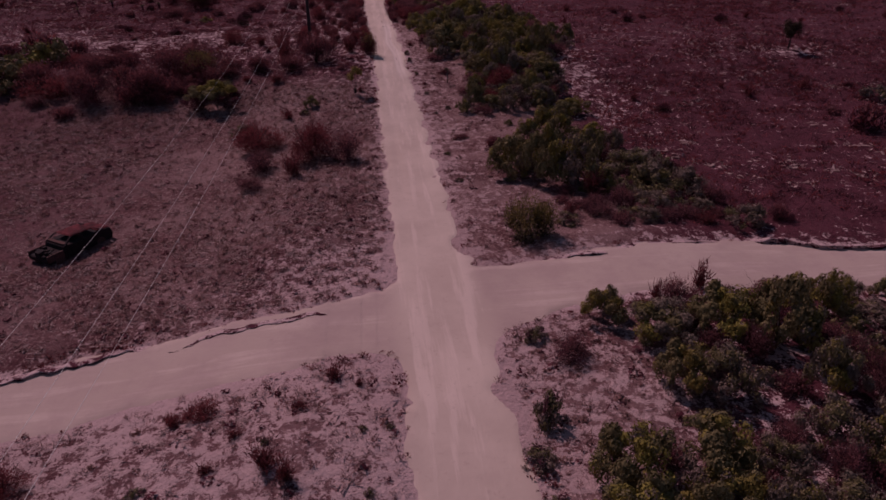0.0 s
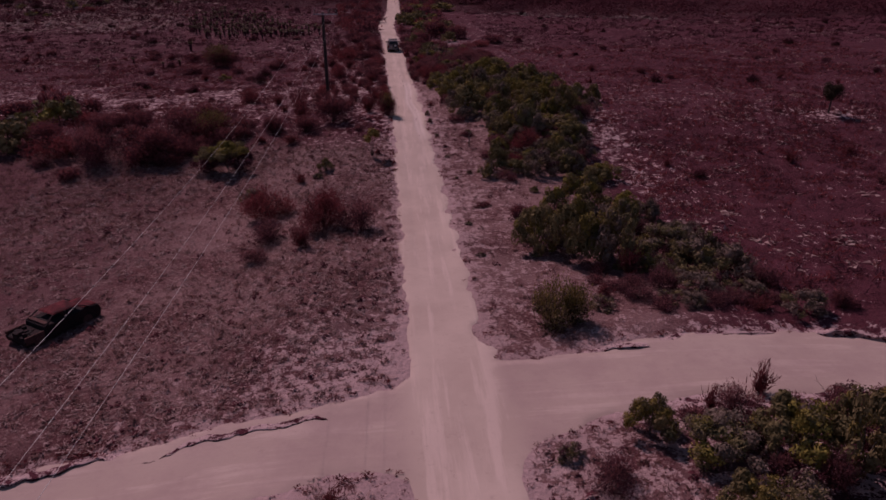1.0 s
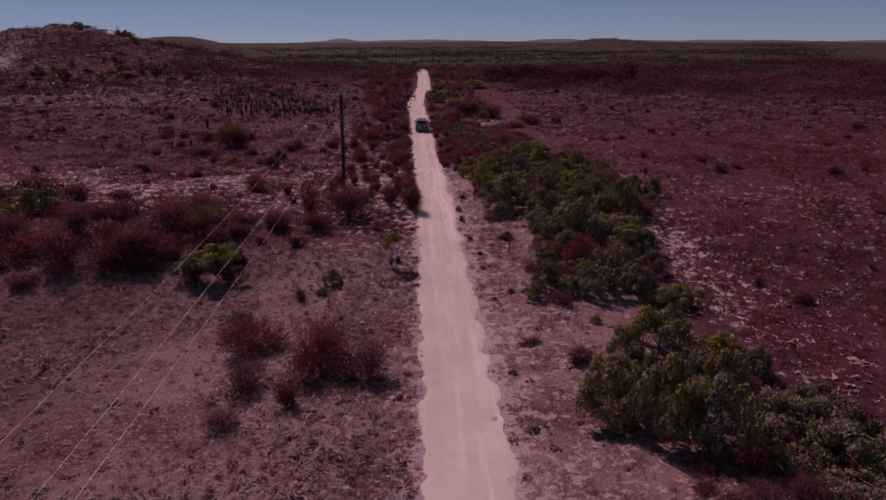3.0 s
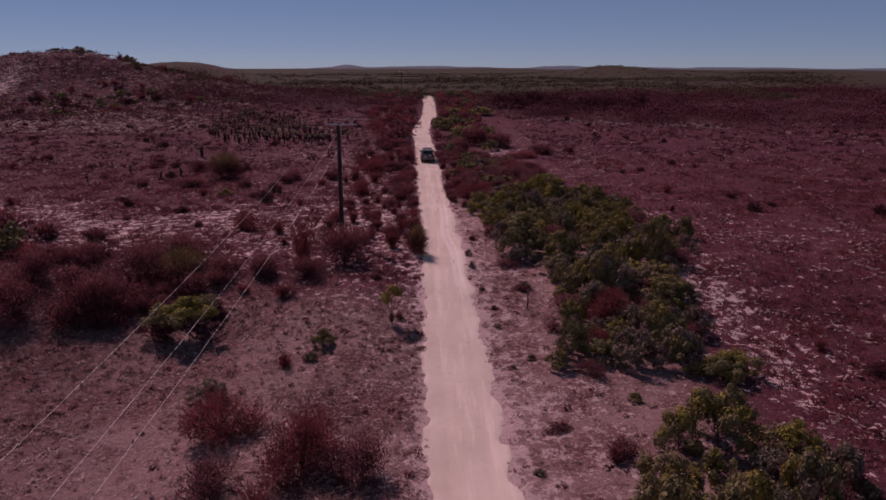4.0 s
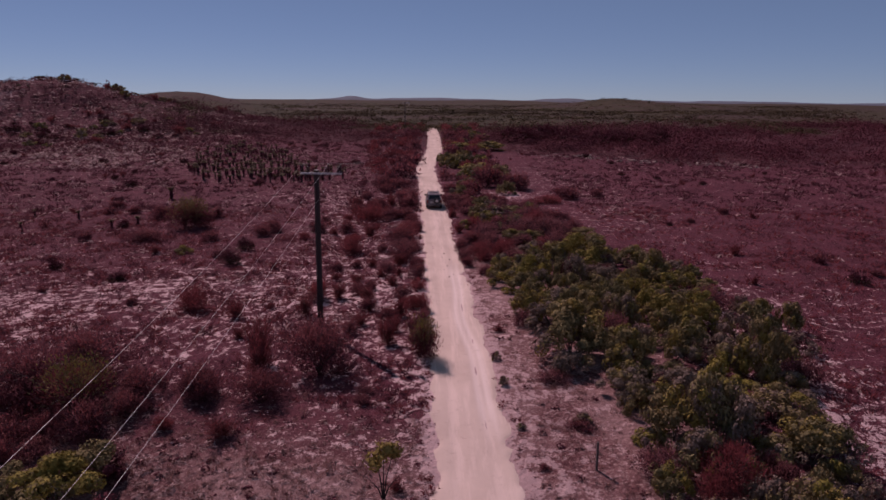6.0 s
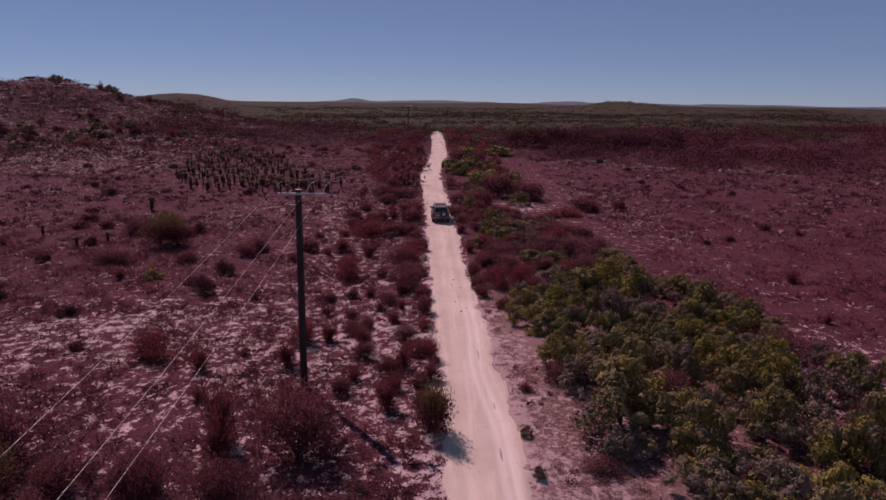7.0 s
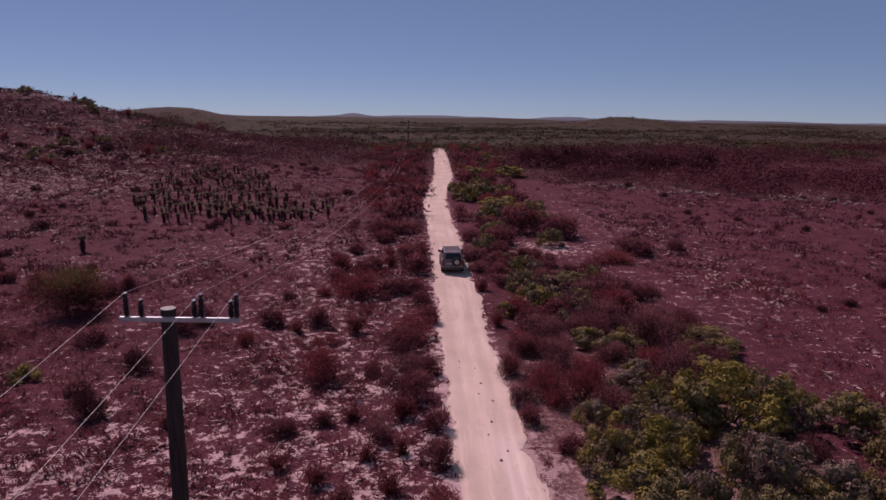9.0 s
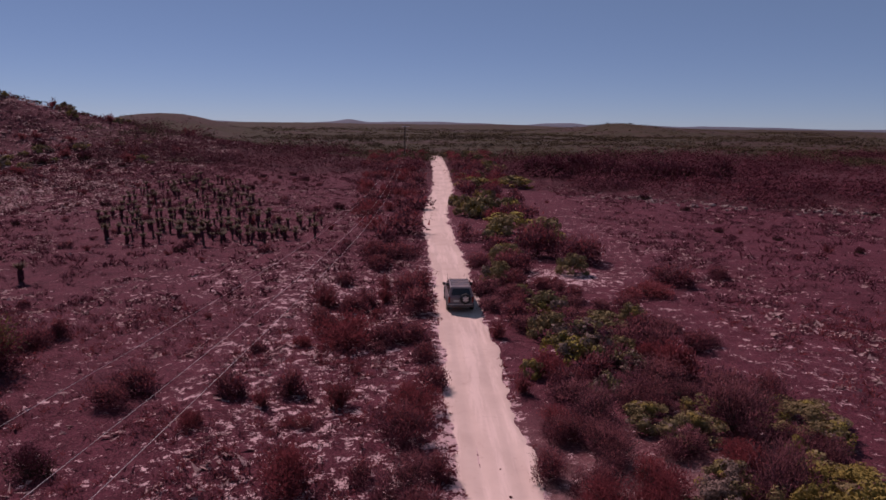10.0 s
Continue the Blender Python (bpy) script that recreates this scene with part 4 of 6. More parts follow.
def sapling(x, y, tall):
    """Bare slanting stems under a small bright crown."""
    rng = np.random.default_rng(89)
    thing = tagged(root("sapling"), "small yellow-green sapling on bare dark stems", "tree")
    tops = [(0.35, 0.1, 0.8 * tall), (-0.3, 0.2, 0.72 * tall), (0.05, -0.25, 0.9 * tall), (0.55, -0.1, 0.45 * tall), (-0.5, -0.1, 0.4 * tall)]
    stems = [np.array([(0, 0, -0.1), (0.35 * a, 0.35 * b, 0.5 * h), (a, b, h)]) for a, b, h in tops]
    v, f = tubes(stems, [0.035] * 5)
    under(thing, "trunk", mesh_of("trunk", v, f, M_TWIG), "charred slanting stems")
    c = np.array(tops[:3]).repeat(3, 0) + rng.normal(0, 0.14, (9, 3))
    pick, d = rng.integers(0, 9, 900), unit(rng.normal(0, 1, (900, 3)))
    v, f = leaf_blades(rng, c[pick] + d * rng.uniform(0.12, 0.34, (900, 1)), d, 0.14, 0.09, None)
    under(thing, "foliage", mesh_of("foliage", v, f, M_YELLOW), "bright yellow-green leaves")
    thing.matrix_basis = pose(x, y, float(ground_z(x, y)))


sapling(-1.0, 59.3, 2.1)
small_tree(43.2, 68.8, 2.9)
# smaller growth that closes the thickets
FILL = {"green": 0.3, "mixed": 0.25, "grey": 0.25, "feather": 0.2}
thicket([(8, 39), (12, 34.5), (18, 33), (18, 37), (15.5, 43), (12, 46.5), (10, 44)], FILL, 0.6, 1.2, 34, 0.6, BESIDE, (0.9, 1.5))
thicket([(9.4, 31.6), (18, 30.4), (18.5, 32.2), (12.5, 34.5), (9.8, 36.2)], {"feather": 0.45, "grey": 0.35, "twig": 0.2}, 0.5, 0.9, 22, 0.62, BESIDE, (0.6, 0.9))
thicket([(9, 53), (13, 51.5), (15.5, 57), (17, 62), (17, 66), (9.5, 65), (9, 60)], FILL, 0.6, 1.2, 26, 0.62, BESIDE, (0.9, 1.5))
thicket([(7, 73), (10, 67), (17, 64), (22, 76), (20, 92), (14, 96), (6, 95), (6.4, 85)], {"green": 0.3, "mixed": 0.25, "grey": 0.2, "feather": 0.15, "yellow": 0.1}, 0.8, 1.6, 70, 0.66, BESIDE, (0.9, 1.5))
thicket([(4.6, 96), (14, 96), (17, 103), (14, 109), (12, 115), (5.4, 113)], {"feather": 0.6, "round": 0.2, "red": 0.1, "grey": 0.1}, 1.0, 2.0, 30, 0.55, BESIDE, (0.8, 1.3))
thicket([(4.6, 128), (4.8, 112), (13, 110), (17, 114), (13, 121), (9, 128)], {"round": 0.4, "feather": 0.5, "green": 0.1}, 0.8, 1.6, 22, 0.7, "scorched thicket", (0.7, 1.2))
thicket([(9.5, 23.4), (18.5, 24), (24, 22.5), (24, 16), (15, 16.8), (11, 18.8)], {"green": 0.2, "grey": 0.3, "feather": 0.5}, 0.6, 1.3, 46, 0.56, "thicket at the crossing", (0.9, 1.5))
thicket([(7, 15), (14, 16), (19, 15), (19, 9), (6.6, 9)], {"green": 0.2, "feather": 0.5, "grey": 0.3}, 0.6, 1.3, 46, 0.56, "thicket at the crossing", (0.9, 1.3))
# burnt shrubs that crowd the verge
for kind, x, y, r, h in (
        ("round", -2.4, 91.7, 0.8, 1.1), ("round", 0.0, 89.6, 0.85, 1.2), ("round", -1.1, 84.5, 0.8, 1.1), ("red", -0.5, 82.3, 0.75, 1.2), ("round", -1.7, 79.9, 0.85, 1.1),
        ("red", -1.5, 75.0, 0.75, 1.1), ("round", -3.2, 82.4, 0.85, 1.0), ("round", -4.0, 77.7, 0.8, 1.0), ("round", 0.5, 81.0, 0.45, 1.1), ("round", -1.6, 101.9, 1.45, 1.0),
        ("round", -1.0, 95.6, 1.3, 1.0), ("round", -3.2, 98.8, 0.7, 1.0), ("round", -0.4, 107.6, 1.0, 1.1), ("round", -3.0, 114.3, 1.15, 1.0), ("round", -5.5, 113.1, 1.8, 1.0),
        ("round", -0.2, 78.2, 0.6, 1.2), ("red", 0.0, 86.6, 0.7, 1.2), ("round", -0.1, 92.6, 0.75, 1.2), ("round", -0.4, 99.0, 0.8, 1.1), ("round", -0.4, 103.9, 0.8, 1.1), ("round", -0.8, 111.2, 0.9, 1.1)):
    if clear_of(x, y, r, 0.5):
        single(kind, x, y, r, h, "burnt shrubs along the track")
thicket([(0.2, 76), (-7, 76), (-9, 130), (-0.4, 130)], {"twig": 0.3, "red": 0.3, "round": 0.4}, 0.6, 1.4, 24, 0.75, "burnt shrubs along the track")
thicket([(-0.2, 76), (-4.5, 76), (-4, 96), (-0.6, 96)], {"round": 0.6, "twig": 0.4}, 0.6, 1.0, 8, 0.8, "burnt shrubs along the track")
# shrubs along both verges far ahead
thicket([(0.2, 300), (-0.6, 200), (-2.0, 160), (-0.4, 118), (-3.5, 118), (-9, 160), (-14, 220), (-16, 300)],
        {"round": 0.6, "red": 0.4}, 1.0, 2.2, 100, 0.7, "burnt shrubs along the track")
thicket([(4.4, 300), (4.6, 205), (3.6, 170), (4.2, 128), (9, 128), (14, 134), (13, 170), (17, 220), (20, 300)],
        {"round": 0.4, "red": 0.25, "green": 0.35}, 1.0, 2.4, 100, 0.7, "shrubs along the track")
for kind, x, y, r, h in (("round", 24.0, 131.0, 1.2, 0.8), ("red", 9.0, 128.0, 1.0, 0.8)):
    single(kind, x, y, r, h)
# low trees and shrubs on the crest of the sand hill
for k in range(26):
    cx = PLACE_RNG.uniform(-150, -62)
    plant("mixed" if k % 3 else "twig", cx, PLACE_RNG.uniform(268, 282), PLACE_RNG.uniform(0.9, 2.3), PLACE_RNG.uniform(0.7, 1.1), "shrubs on the sand hill")
# a dark line of taller shrubs beyond the burnt flat
thicket([(21, 226), (38, 217), (58, 214), (62, 220), (46, 226), (26, 234)], {"dark": 1.0}, 1.6, 3.2, 44, 0.5, "far shrubs", (1.0, 1.5))
# shrubs on the hill's slope
thicket([(-140, 215), (-112, 240), (-84, 256), (-62, 262), (-58, 238), (-90, 205)], {"dark": 0.55, "mixed": 0.25, "twig": 0.2}, 0.9, 2.4, 70, 0.8, "shrubs on the sand hill", (0.6, 1.0))
# thin scatter over the burnt flats
thicket([(-60, 76), (-3, 76), (-4, 230), (-110, 230), (-90, 120)], {"twig": 0.35, "round": 0.2, "dark": 0.3, "feather": 0.15}, 0.4, 1.1, 190, 0.95, "burnt flat")
thicket([(20, 30), (70, 30), (130, 200), (18, 220), (18, 140), (22, 100), (21, 60)], {"twig": 0.35, "round": 0.2, "dark": 0.3, "feather": 0.15}, 0.35, 0.9, 150, 0.95, "burnt flat")
# scorched shrubs too far off to pick apart, joined by material
FAR_RNG = np.random.default_rng(77)
far_sets = {}
for kind, x, y, r, h in FAR_PLANTS:
    stock = STOCKS[2][kind]
    turn = FAR_RNG.uniform(0, 6.283)
    for piece in stock[FAR_RNG.integers(len(stock))].children:
        me = piece.data
        co, idx = np.empty(len(me.vertices) * 3, np.float32), np.empty(len(me.loops), np.int32)
        me.vertices.foreach_get("co", co)
        me.loops.foreach_get("vertex_index", idx)
        co = co.reshape(-1, 3) * (r, r, r * h)
        co = np.stack([co[:, 0] * math.cos(turn) - co[:, 1] * math.sin(turn) + x, co[:, 0] * math.sin(turn) + co[:, 1] * math.cos(turn) + y, co[:, 2] + float(ground_z(x, y)) - 0.04], 1)
        sides = me.polygons[0].loop_total
        verts, faces = far_sets.setdefault((me.materials[0], sides), ([], []))
        faces.append(idx.reshape(-1, sides)[::2 if sides == 3 else 1] + sum(len(v) for v in verts))
        verts.append(co)
for (material, _), (verts, faces) in far_sets.items():
    tagged(new("scorched_shrubs", mesh_of("scorched_shrubs", np.concatenate(verts), np.concatenate(faces), material)), "scorched dark red shrubs along the track far ahead", "shrub", kind="stuff")
for kind in [k for stock in STOCKS for k in stock.values()]:
    for thing in kind:
        if thing.name not in USED:
            for o in (*thing.children_recursive, thing):
                bpy.data.objects.remove(o)


# ---- ground cover too small and thick to count ----
def scatter(count, x0, x1, y0, y1, density, seed):
    """Random points, kept with the chance that density gives."""
    rng = np.random.default_rng(seed)
    x, y = rng.uniform(x0, x1, count), rng.uniform(y0, y1, count)
    k = rng.random(count) < density(x, y)
    return x[k], y[k], rng


def tufts(name, x, y, rng, material, radius, height, leaves, length, width, label, category, up=0.6, dome=False, swell=0.0):
    """Small plants as sheaves of leaves, joined into one mesh."""
    n = len(x)
    big = np.clip(np.exp(rng.normal(0, 0.42, n)), 0.3, 1.9) * (1 + 0.8 * swell * (1.6 * step(0.3, 0.75, vnoise(x, y, 9, 64)) - 0.55))
    r, h = radius * big, height * big * rng.uniform(0.7, 1.3, n)
    i = np.repeat(np.arange(n), leaves)
    a, k = rng.uniform(0, 2 * math.pi, len(i)), np.sqrt(rng.random(len(i)))
    ox, oy = np.cos(a) * k * r[i], np.sin(a) * k * r[i]
    base = ground_z(x, y)
    p = np.stack([x[i] + ox, y[i] + oy, base[i] + h[i] * (0.15 + 0.85 * rng.random(len(i)) * (1.1 - 0.7 * k))], 1)
    out = unit(np.stack([ox, oy, np.full(len(i), up) * r[i]], 1) + 1e-6)
    v, f = leaf_blades(rng, p, out, length * np.clip(big[i], 0.6, 1.8)[:, None], width * np.clip(big[i], 0.6, 1.8)[:, None], None if dome else 0.0)
    ob = new(name, mesh_of(name, v, f, material))
    return tagged(ob, label, category, kind="stuff")


def flat_cover(x, y):
    """Where the low burnt heath grows, and how thickly."""
    d = off_road(x, y)
    left = step(63, 69, y + 0.1 * x) * (x < 3) * (0.30 + 0.5 * step(0.35, 0.6, vnoise(x, y, 6, 20)))
    right = step(16, 19, x - 0.03 * (y - 55)) * (y > 30) * ((0.32 + 0.6 * step(0.3, 0.6, vnoise(x, y, 6, 20))) * (0.72 + 0.28 * step(80, 65, y)) + 0.2 * step(75, 55, y))
    colony = np.exp(-(((x + 28) / 13) ** 2 + ((y - 156) / 14) ** 2) ** 2)
    return (left + right) * step(0.2, 1.0, d) * (1 - 0.8 * colony) * (0.25 + 1.1 * step(0.4, 0.6, vnoise(x, y, 1.7, 65)))


near = lambda x, y: flat_cover(x, y) * step(125, 115, y)
far_off = lambda x, y: flat_cover(x, y) * step(115, 125, y) * step(8, -4, beyond_flat(x, y))
HEATH_LABEL = "low burnt heath of dark red scorched twigs"
x, y, rng = scatter(60000, -68, 0, 60, 125, near, 31)
tufts("burnt_heath", x[::2], y[::2], rng, M_BURN, 0.20, 0.19, 7, 0.21, 0.042, HEATH_LABEL, "heath")
tufts("burnt_heath", x[1::2], y[1::2], rng, M_DRY, 0.20, 0.19, 7, 0.21, 0.042, HEATH_LABEL, "heath")
x, y, rng = scatter(70000, 15, 75, 30, 125, near, 32)
tufts("burnt_heath", x[::2], y[::2], rng, M_BURN, 0.20, 0.19, 7, 0.21, 0.042, HEATH_LABEL, "heath")
tufts("burnt_heath", x[1::2], y[1::2], rng, M_RED, 0.20, 0.19, 7, 0.21, 0.042, HEATH_LABEL, "heath")
x, y, rng = scatter(36000, -110, 0, 115, 240, far_off, 33)
tufts("burnt_heath", x[::2], y[::2], rng, M_BURN, 0.34, 0.24, 7, 0.29, 0.085, HEATH_LABEL, "heath")
tufts("burnt_heath", x[1::2], y[1::2], rng, M_TALL, 0.40, 0.26, 7, 0.31, 0.095, HEATH_LABEL, "heath")
x, y, rng = scatter(34000, 12, 125, 115, 225, far_off, 34)
tufts("burnt_heath", x[::2], y[::2], rng, M_BURN, 0.34, 0.24, 7, 0.29, 0.085, HEATH_LABEL, "heath")
tufts("burnt_heath", x[1::2], y[1::2], rng, M_TALL, 0.40, 0.26, 7, 0.31, 0.095, HEATH_LABEL, "heath")
hill = lambda x, y: step(-30, -50, x) * step(0.05, 0.6, vnoise(x, y, 9, 22))
x, y, rng = scatter(12000, -190, -30, 190, 340, hill, 35)
tufts("burnt_heath", x[::2], y[::2], rng, M_BURN, 0.8, 0.6, 14, 0.30, 0.22, "burnt heath on the sand hill", "heath", 0.8, True)
tufts("burnt_heath", x[1::2], y[1::2], rng, M_TALL, 1.0, 0.8, 16, 0.30, 0.22, "dark burnt heath on the sand hill", "heath", 0.8, True)

# pale dead stalks and flakes among the burnt heath
flecks = lambda x, y: flat_cover(x, y) * step(215, 195, y) * (0.3 + 0.7 * step(0.4, 0.65, vnoise(x, y, 11, 47)))
x, y, rng = scatter(16000, -70, 0, 62, 215, flecks, 48)
tufts("dead_stalks", x, y, rng, M_STALK, 0.42, 0.07, 6, 0.30, 0.12, "pale dead stalks lying among burnt heath", "litter", 2.5, True)
x, y, rng = scatter(12000, 15, 90, 34, 215, flecks, 49)
tufts("dead_stalks", x, y, rng, M_STALK, 0.42, 0.07, 6, 0.30, 0.12, "pale dead stalks lying among burnt heath", "litter", 2.5, True)
hill_flecks = lambda x, y: step(-42, -60, x) * (0.35 + 0.65 * step(0.35, 0.65, vnoise(x, y, 11, 47)))
x, y, rng = scatter(9000, -170, -42, 165, 272, hill_flecks, 63)
tufts("dead_stalks", x, y, rng, M_STALK, 0.75, 0.30, 8, 0.50, 0.26, "pale flakes and dead stalks on the burnt hill", "litter", 2.5, True)


def grass_cover(x, y):
    d = off_road(x, y)
    left = (x < 2) * step(70, 60, y + 0.1 * x) * (0.35 + 0.65 * step(0.3, 0.65, vnoise(x, y, 5, 23))) * (1 - 0.55 * south_of_arm(x, y))
    right = 0.2 * (x > 2) * (y > 26) * step(12, 9, x - 0.02 * y) * step(110, 90, y) + (x > 2) * (y < 24) * step(12, 8, x) * 0.7
    return (left + right) * step(0.1, 0.8, d)


x, y, rng = scatter(29000, -34, 14, 12, 100, grass_cover, 36)
tufts("dry_grass", x, y, rng, M_GRASS, 0.13, 0.16, 14, 0.17, 0.02, "dry pinkish-brown grass tufts on sand", "grass", 1.2)
x, y, rng = scatter(6500, -24, 14, 12, 100, grass_cover, 37)
tufts("small_scrub", x, y, rng, M_GRASS, 0.11, 0.12, 14, 0.08, 0.06, "small grey-brown scrub tufts on sand", "scrub", 0.8, True)
x, y, rng = scatter(5500, -34, 14, 12, 100, grass_cover, 41)
tufts("small_scrub", x, y, rng, M_TALL, 0.12, 0.14, 14, 0.08, 0.06, "small dead brown scrub tufts on sand", "scrub", 0.8, True)
x, y, rng = scatter(13000, -24, 4, 12, 70, grass_cover, 52)
tufts("dead_stalks", x, y, rng, M_STALK, 0.2, 0.09, 8, 0.20, 0.03, "pale dead stalks lying on sandy turf", "litter", 1.5, True)

verge = lambda x, y: step(0.0, 0.15, off_road(x, y)) * step(0.9, 0.4, off_road(x, y)) * step(0.35, 0.65, vnoise(x, y, 3, 26)) * np.where((x > 2) & (y > 27), 0.4, 1.0)
x, y, rng = scatter(42000, -20, 24, 8, 125, verge, 42)
tufts("verge_scrub", x, y, rng, M_DRY, 0.13, 0.13, 16, 0.09, 0.035, "small dead scrub tufts along the track edge", "scrub")

# heath that runs on to the horizon
red_band = lambda x, y: step(-5, 8, beyond_flat(x, y)) * step(330, 280, y - 0.3 * np.maximum(x - 60, 0)) * step(-95, -70, x) * step(0.5, 3.0, off_road(x, y)) * (0.35 + 0.65 * step(0.3, 0.55, vnoise(x, y, 12, 24)))
x, y, rng = scatter(21000, -95, 200, 140, 360, red_band, 38)
patch = vnoise(x, y, 26, 27) + 0.35 * (vnoise(x, y, 5, 28) - 0.5) + 0.006 * (y - 262) - 0.004 * np.maximum(x - 60, 0)
lush, dull = patch > 0.60, (patch <= 0.60) & (vnoise(x, y, 9, 29) > 0.42)
ruddy = ~lush & ~dull
tufts("scorched_heath", x[ruddy], y[ruddy], rng, M_TALL, 1.5, 1.4, 46, 0.24, 0.17, "tall scorched dark red heath", "heath", 0.8, True, 1.0)
tufts("scorched_heath", x[dull], y[dull], rng, M_TALL, 1.7, 1.7, 46, 0.24, 0.17, "tall burnt dull purple-brown heath", "heath", 0.8, True, 1.0)
tufts("scorched_heath", x[lush], y[lush], rng, M_HEATH, 1.5, 1.1, 46, 0.24, 0.18, "green heath among scorched shrubs", "heath", 0.8, True, 1.0)
heath = lambda x, y: step(255, 290, y - 0.35 * np.maximum(x - 70, 0) + 40 * (vnoise(x, y, 35, 15) - 0.5)) * (0.45 + 0.55 * step(0.3, 0.6, vnoise(x, y, 30, 25))) * step(0.62, 0.5, np.abs(x) / y) * (1 - 0.92 * np.exp(-((x + 190) / 90) ** 4 - ((y - 600) / 110) ** 4))
x, y, rng = scatter(18000, -330, 420, 250, 700, heath, 39)
olive = vnoise(x, y, 60, 45) + 0.7 * (vnoise(x, y, 14, 46) - 0.5) + 0.3 * np.exp(-((x + 190) / 70) ** 2 - ((y - 600) / 90) ** 2) < 0.62
tufts("green_heath", x[olive], y[olive], rng, M_HEATH, 1.3, 0.6, 16, 0.5, 0.4, "low green coastal heath in the distance", "heath", 0.8, True)
tufts("burnt_heath", x[~olive], y[~olive], rng, M_HEATH_DARK, 1.7, 1.1, 16, 0.5, 0.4, "low dull brown-green heath in the distance", "heath", 0.8, True)
x, y, rng = scatter(9000, -800, 800, 650, 1500, heath, 40)
olive = vnoise(x, y, 120, 43) + 0.4 * (vnoise(x, y, 30, 44) - 0.5) < 0.55
tufts("green_heath", x[olive], y[olive], rng, M_HEATH, 2.6, 0.8, 14, 0.9, 0.7, "low green coastal heath far away", "heath", 0.8, True)
tufts("burnt_heath", x[~olive], y[~olive], rng, M_HEATH_DARK, 3.0, 1.2, 14, 0.9, 0.7, "low dull brown-green heath far away", "heath", 0.8, True)


# a line of pale rubble across the burnt flat
def rubble(name, count, a, b, spread, seed):
    rng = np.random.default_rng(seed)
    verts, faces = [], []
    for k in range(count):
        t = rng.random()
        cx, cy = a[0] + (b[0] - a[0]) * t + rng.normal(0, spread), a[1] + (b[1] - a[1]) * t + rng.normal(0, spread)
        r = 0.18 * math.exp(rng.normal(0, 0.45))
        d = unit(rng.normal(0, 1, (8, 3)))
        corner = np.array([(sx, sy, sz) for sz in (-1, 1) for sx, sy in ((-1, -1), (1, -1), (1, 1), (-1, 1))]) * 0.6 + d * 0.35
        verts.append(corner * r * (1.2, 1.2, 0.7) + (cx, cy, float(ground_z(cx, cy)) + 0.2 * r))
        i = 8 * k
        faces += [(i + 3, i + 2, i + 1, i), (i + 4, i + 5, i + 6, i + 7), *[(i + e, i + (e + 1) % 4, i + 4 + (e + 1) % 4, i + 4 + e) for e in range(4)]]
    tagged(new(name, mesh_of(name, np.concatenate(verts), faces, M_STONE)), "pale limestone rubble across the burnt flat", "rubble", kind="stuff")


M_STONE = plain_material("pale_limestone", (0.22, 0.15, 0.135), (0.34, 0.25, 0.225), 0.9, 0, 1.5, 0.3)
rubble("rubble", 70, (26, 191), (36, 182), 2.4, 61)
rubble("rubble", 70, (36, 182), (47, 174), 2.2, 62)
rubble("rubble", 80, (54, 172), (62, 164), 2.2, 63)


# ---- things ----
def part(name, bm, material, parent, label="", smooth=False):
    me = bpy.data.meshes.new(name)
    bmesh.ops.recalc_face_normals(bm, faces=bm.faces)
    bm.to_mesh(me)
    bm.free()
    if smooth:
        me.polygons.foreach_set("use_smooth", np.ones(len(me.polygons), bool))
    me.materials.append(material)
    ob = new(name, me)
    ob.parent = parent
    return tagged(ob, label)


def lathe(profile, sides=16, axis="Z"):
    """Turns (radius, height) pairs round an axis."""
    bm = bmesh.new()
    rings = []
    for r, h in profile:
        ring = []
        for k in range(sides):
            a = 2 * math.pi * k / sides
            p = (r * math.cos(a), r * math.sin(a), h)
            ring.append(bm.verts.new(p if axis == "Z" else ((p[2], p[0], p[1]) if axis == "X" else (p[0], p[2], p[1]))))
        rings.append(ring)
    for a, b in zip(rings, rings[1:]):
        for k in range(sides):
            bm.faces.new((a[k], a[(k + 1) % sides], b[(k + 1) % sides], b[k]))
    bm.faces.new(rings[0][::-1])
    bm.faces.new(rings[-1])
    return bm


def hull(low, high, bevel=0.03, segments=2):
    """A six-sided block from four low and four high corners, its edges rounded."""
    bm = bmesh.new()
    a, b = [bm.verts.new(p) for p in low], [bm.verts.new(p) for p in high]
    bm.faces.new(a[::-1])
    bm.faces.new(b)
    for k in range(4):
        bm.faces.new((a[k], a[(k + 1) % 4], b[(k + 1) % 4], b[k]))
    bmesh.ops.recalc_face_normals(bm, faces=bm.faces)
    if bevel:
        bmesh.ops.bevel(bm, geom=list(bm.edges), offset=bevel, segments=segments, profile=0.6, affect="EDGES")
    return bm


def block(x0, x1, y0, y1, z0, z1, bevel=0.02, segments=2):
    c = ((x0, y0), (x1, y0), (x1, y1), (x0, y1))
    return hull([(*p, z0) for p in c], [(*p, z1) for p in c], bevel, segments)


def shifted(bm, x=0.0, y=0.0, z=0.0):
    bmesh.ops.translate(bm, vec=(x, y, z), verts=bm.verts)
    return bm


def joined(*bms):
    """Several pieces of one part in one bmesh."""
    out = bms[0]
    for b in bms[1:]:
        me = bpy.data.meshes.new("piece")
        b.to_mesh(me)
        b.free()
        out.from_mesh(me)
        bpy.data.meshes.remove(me)
    return out


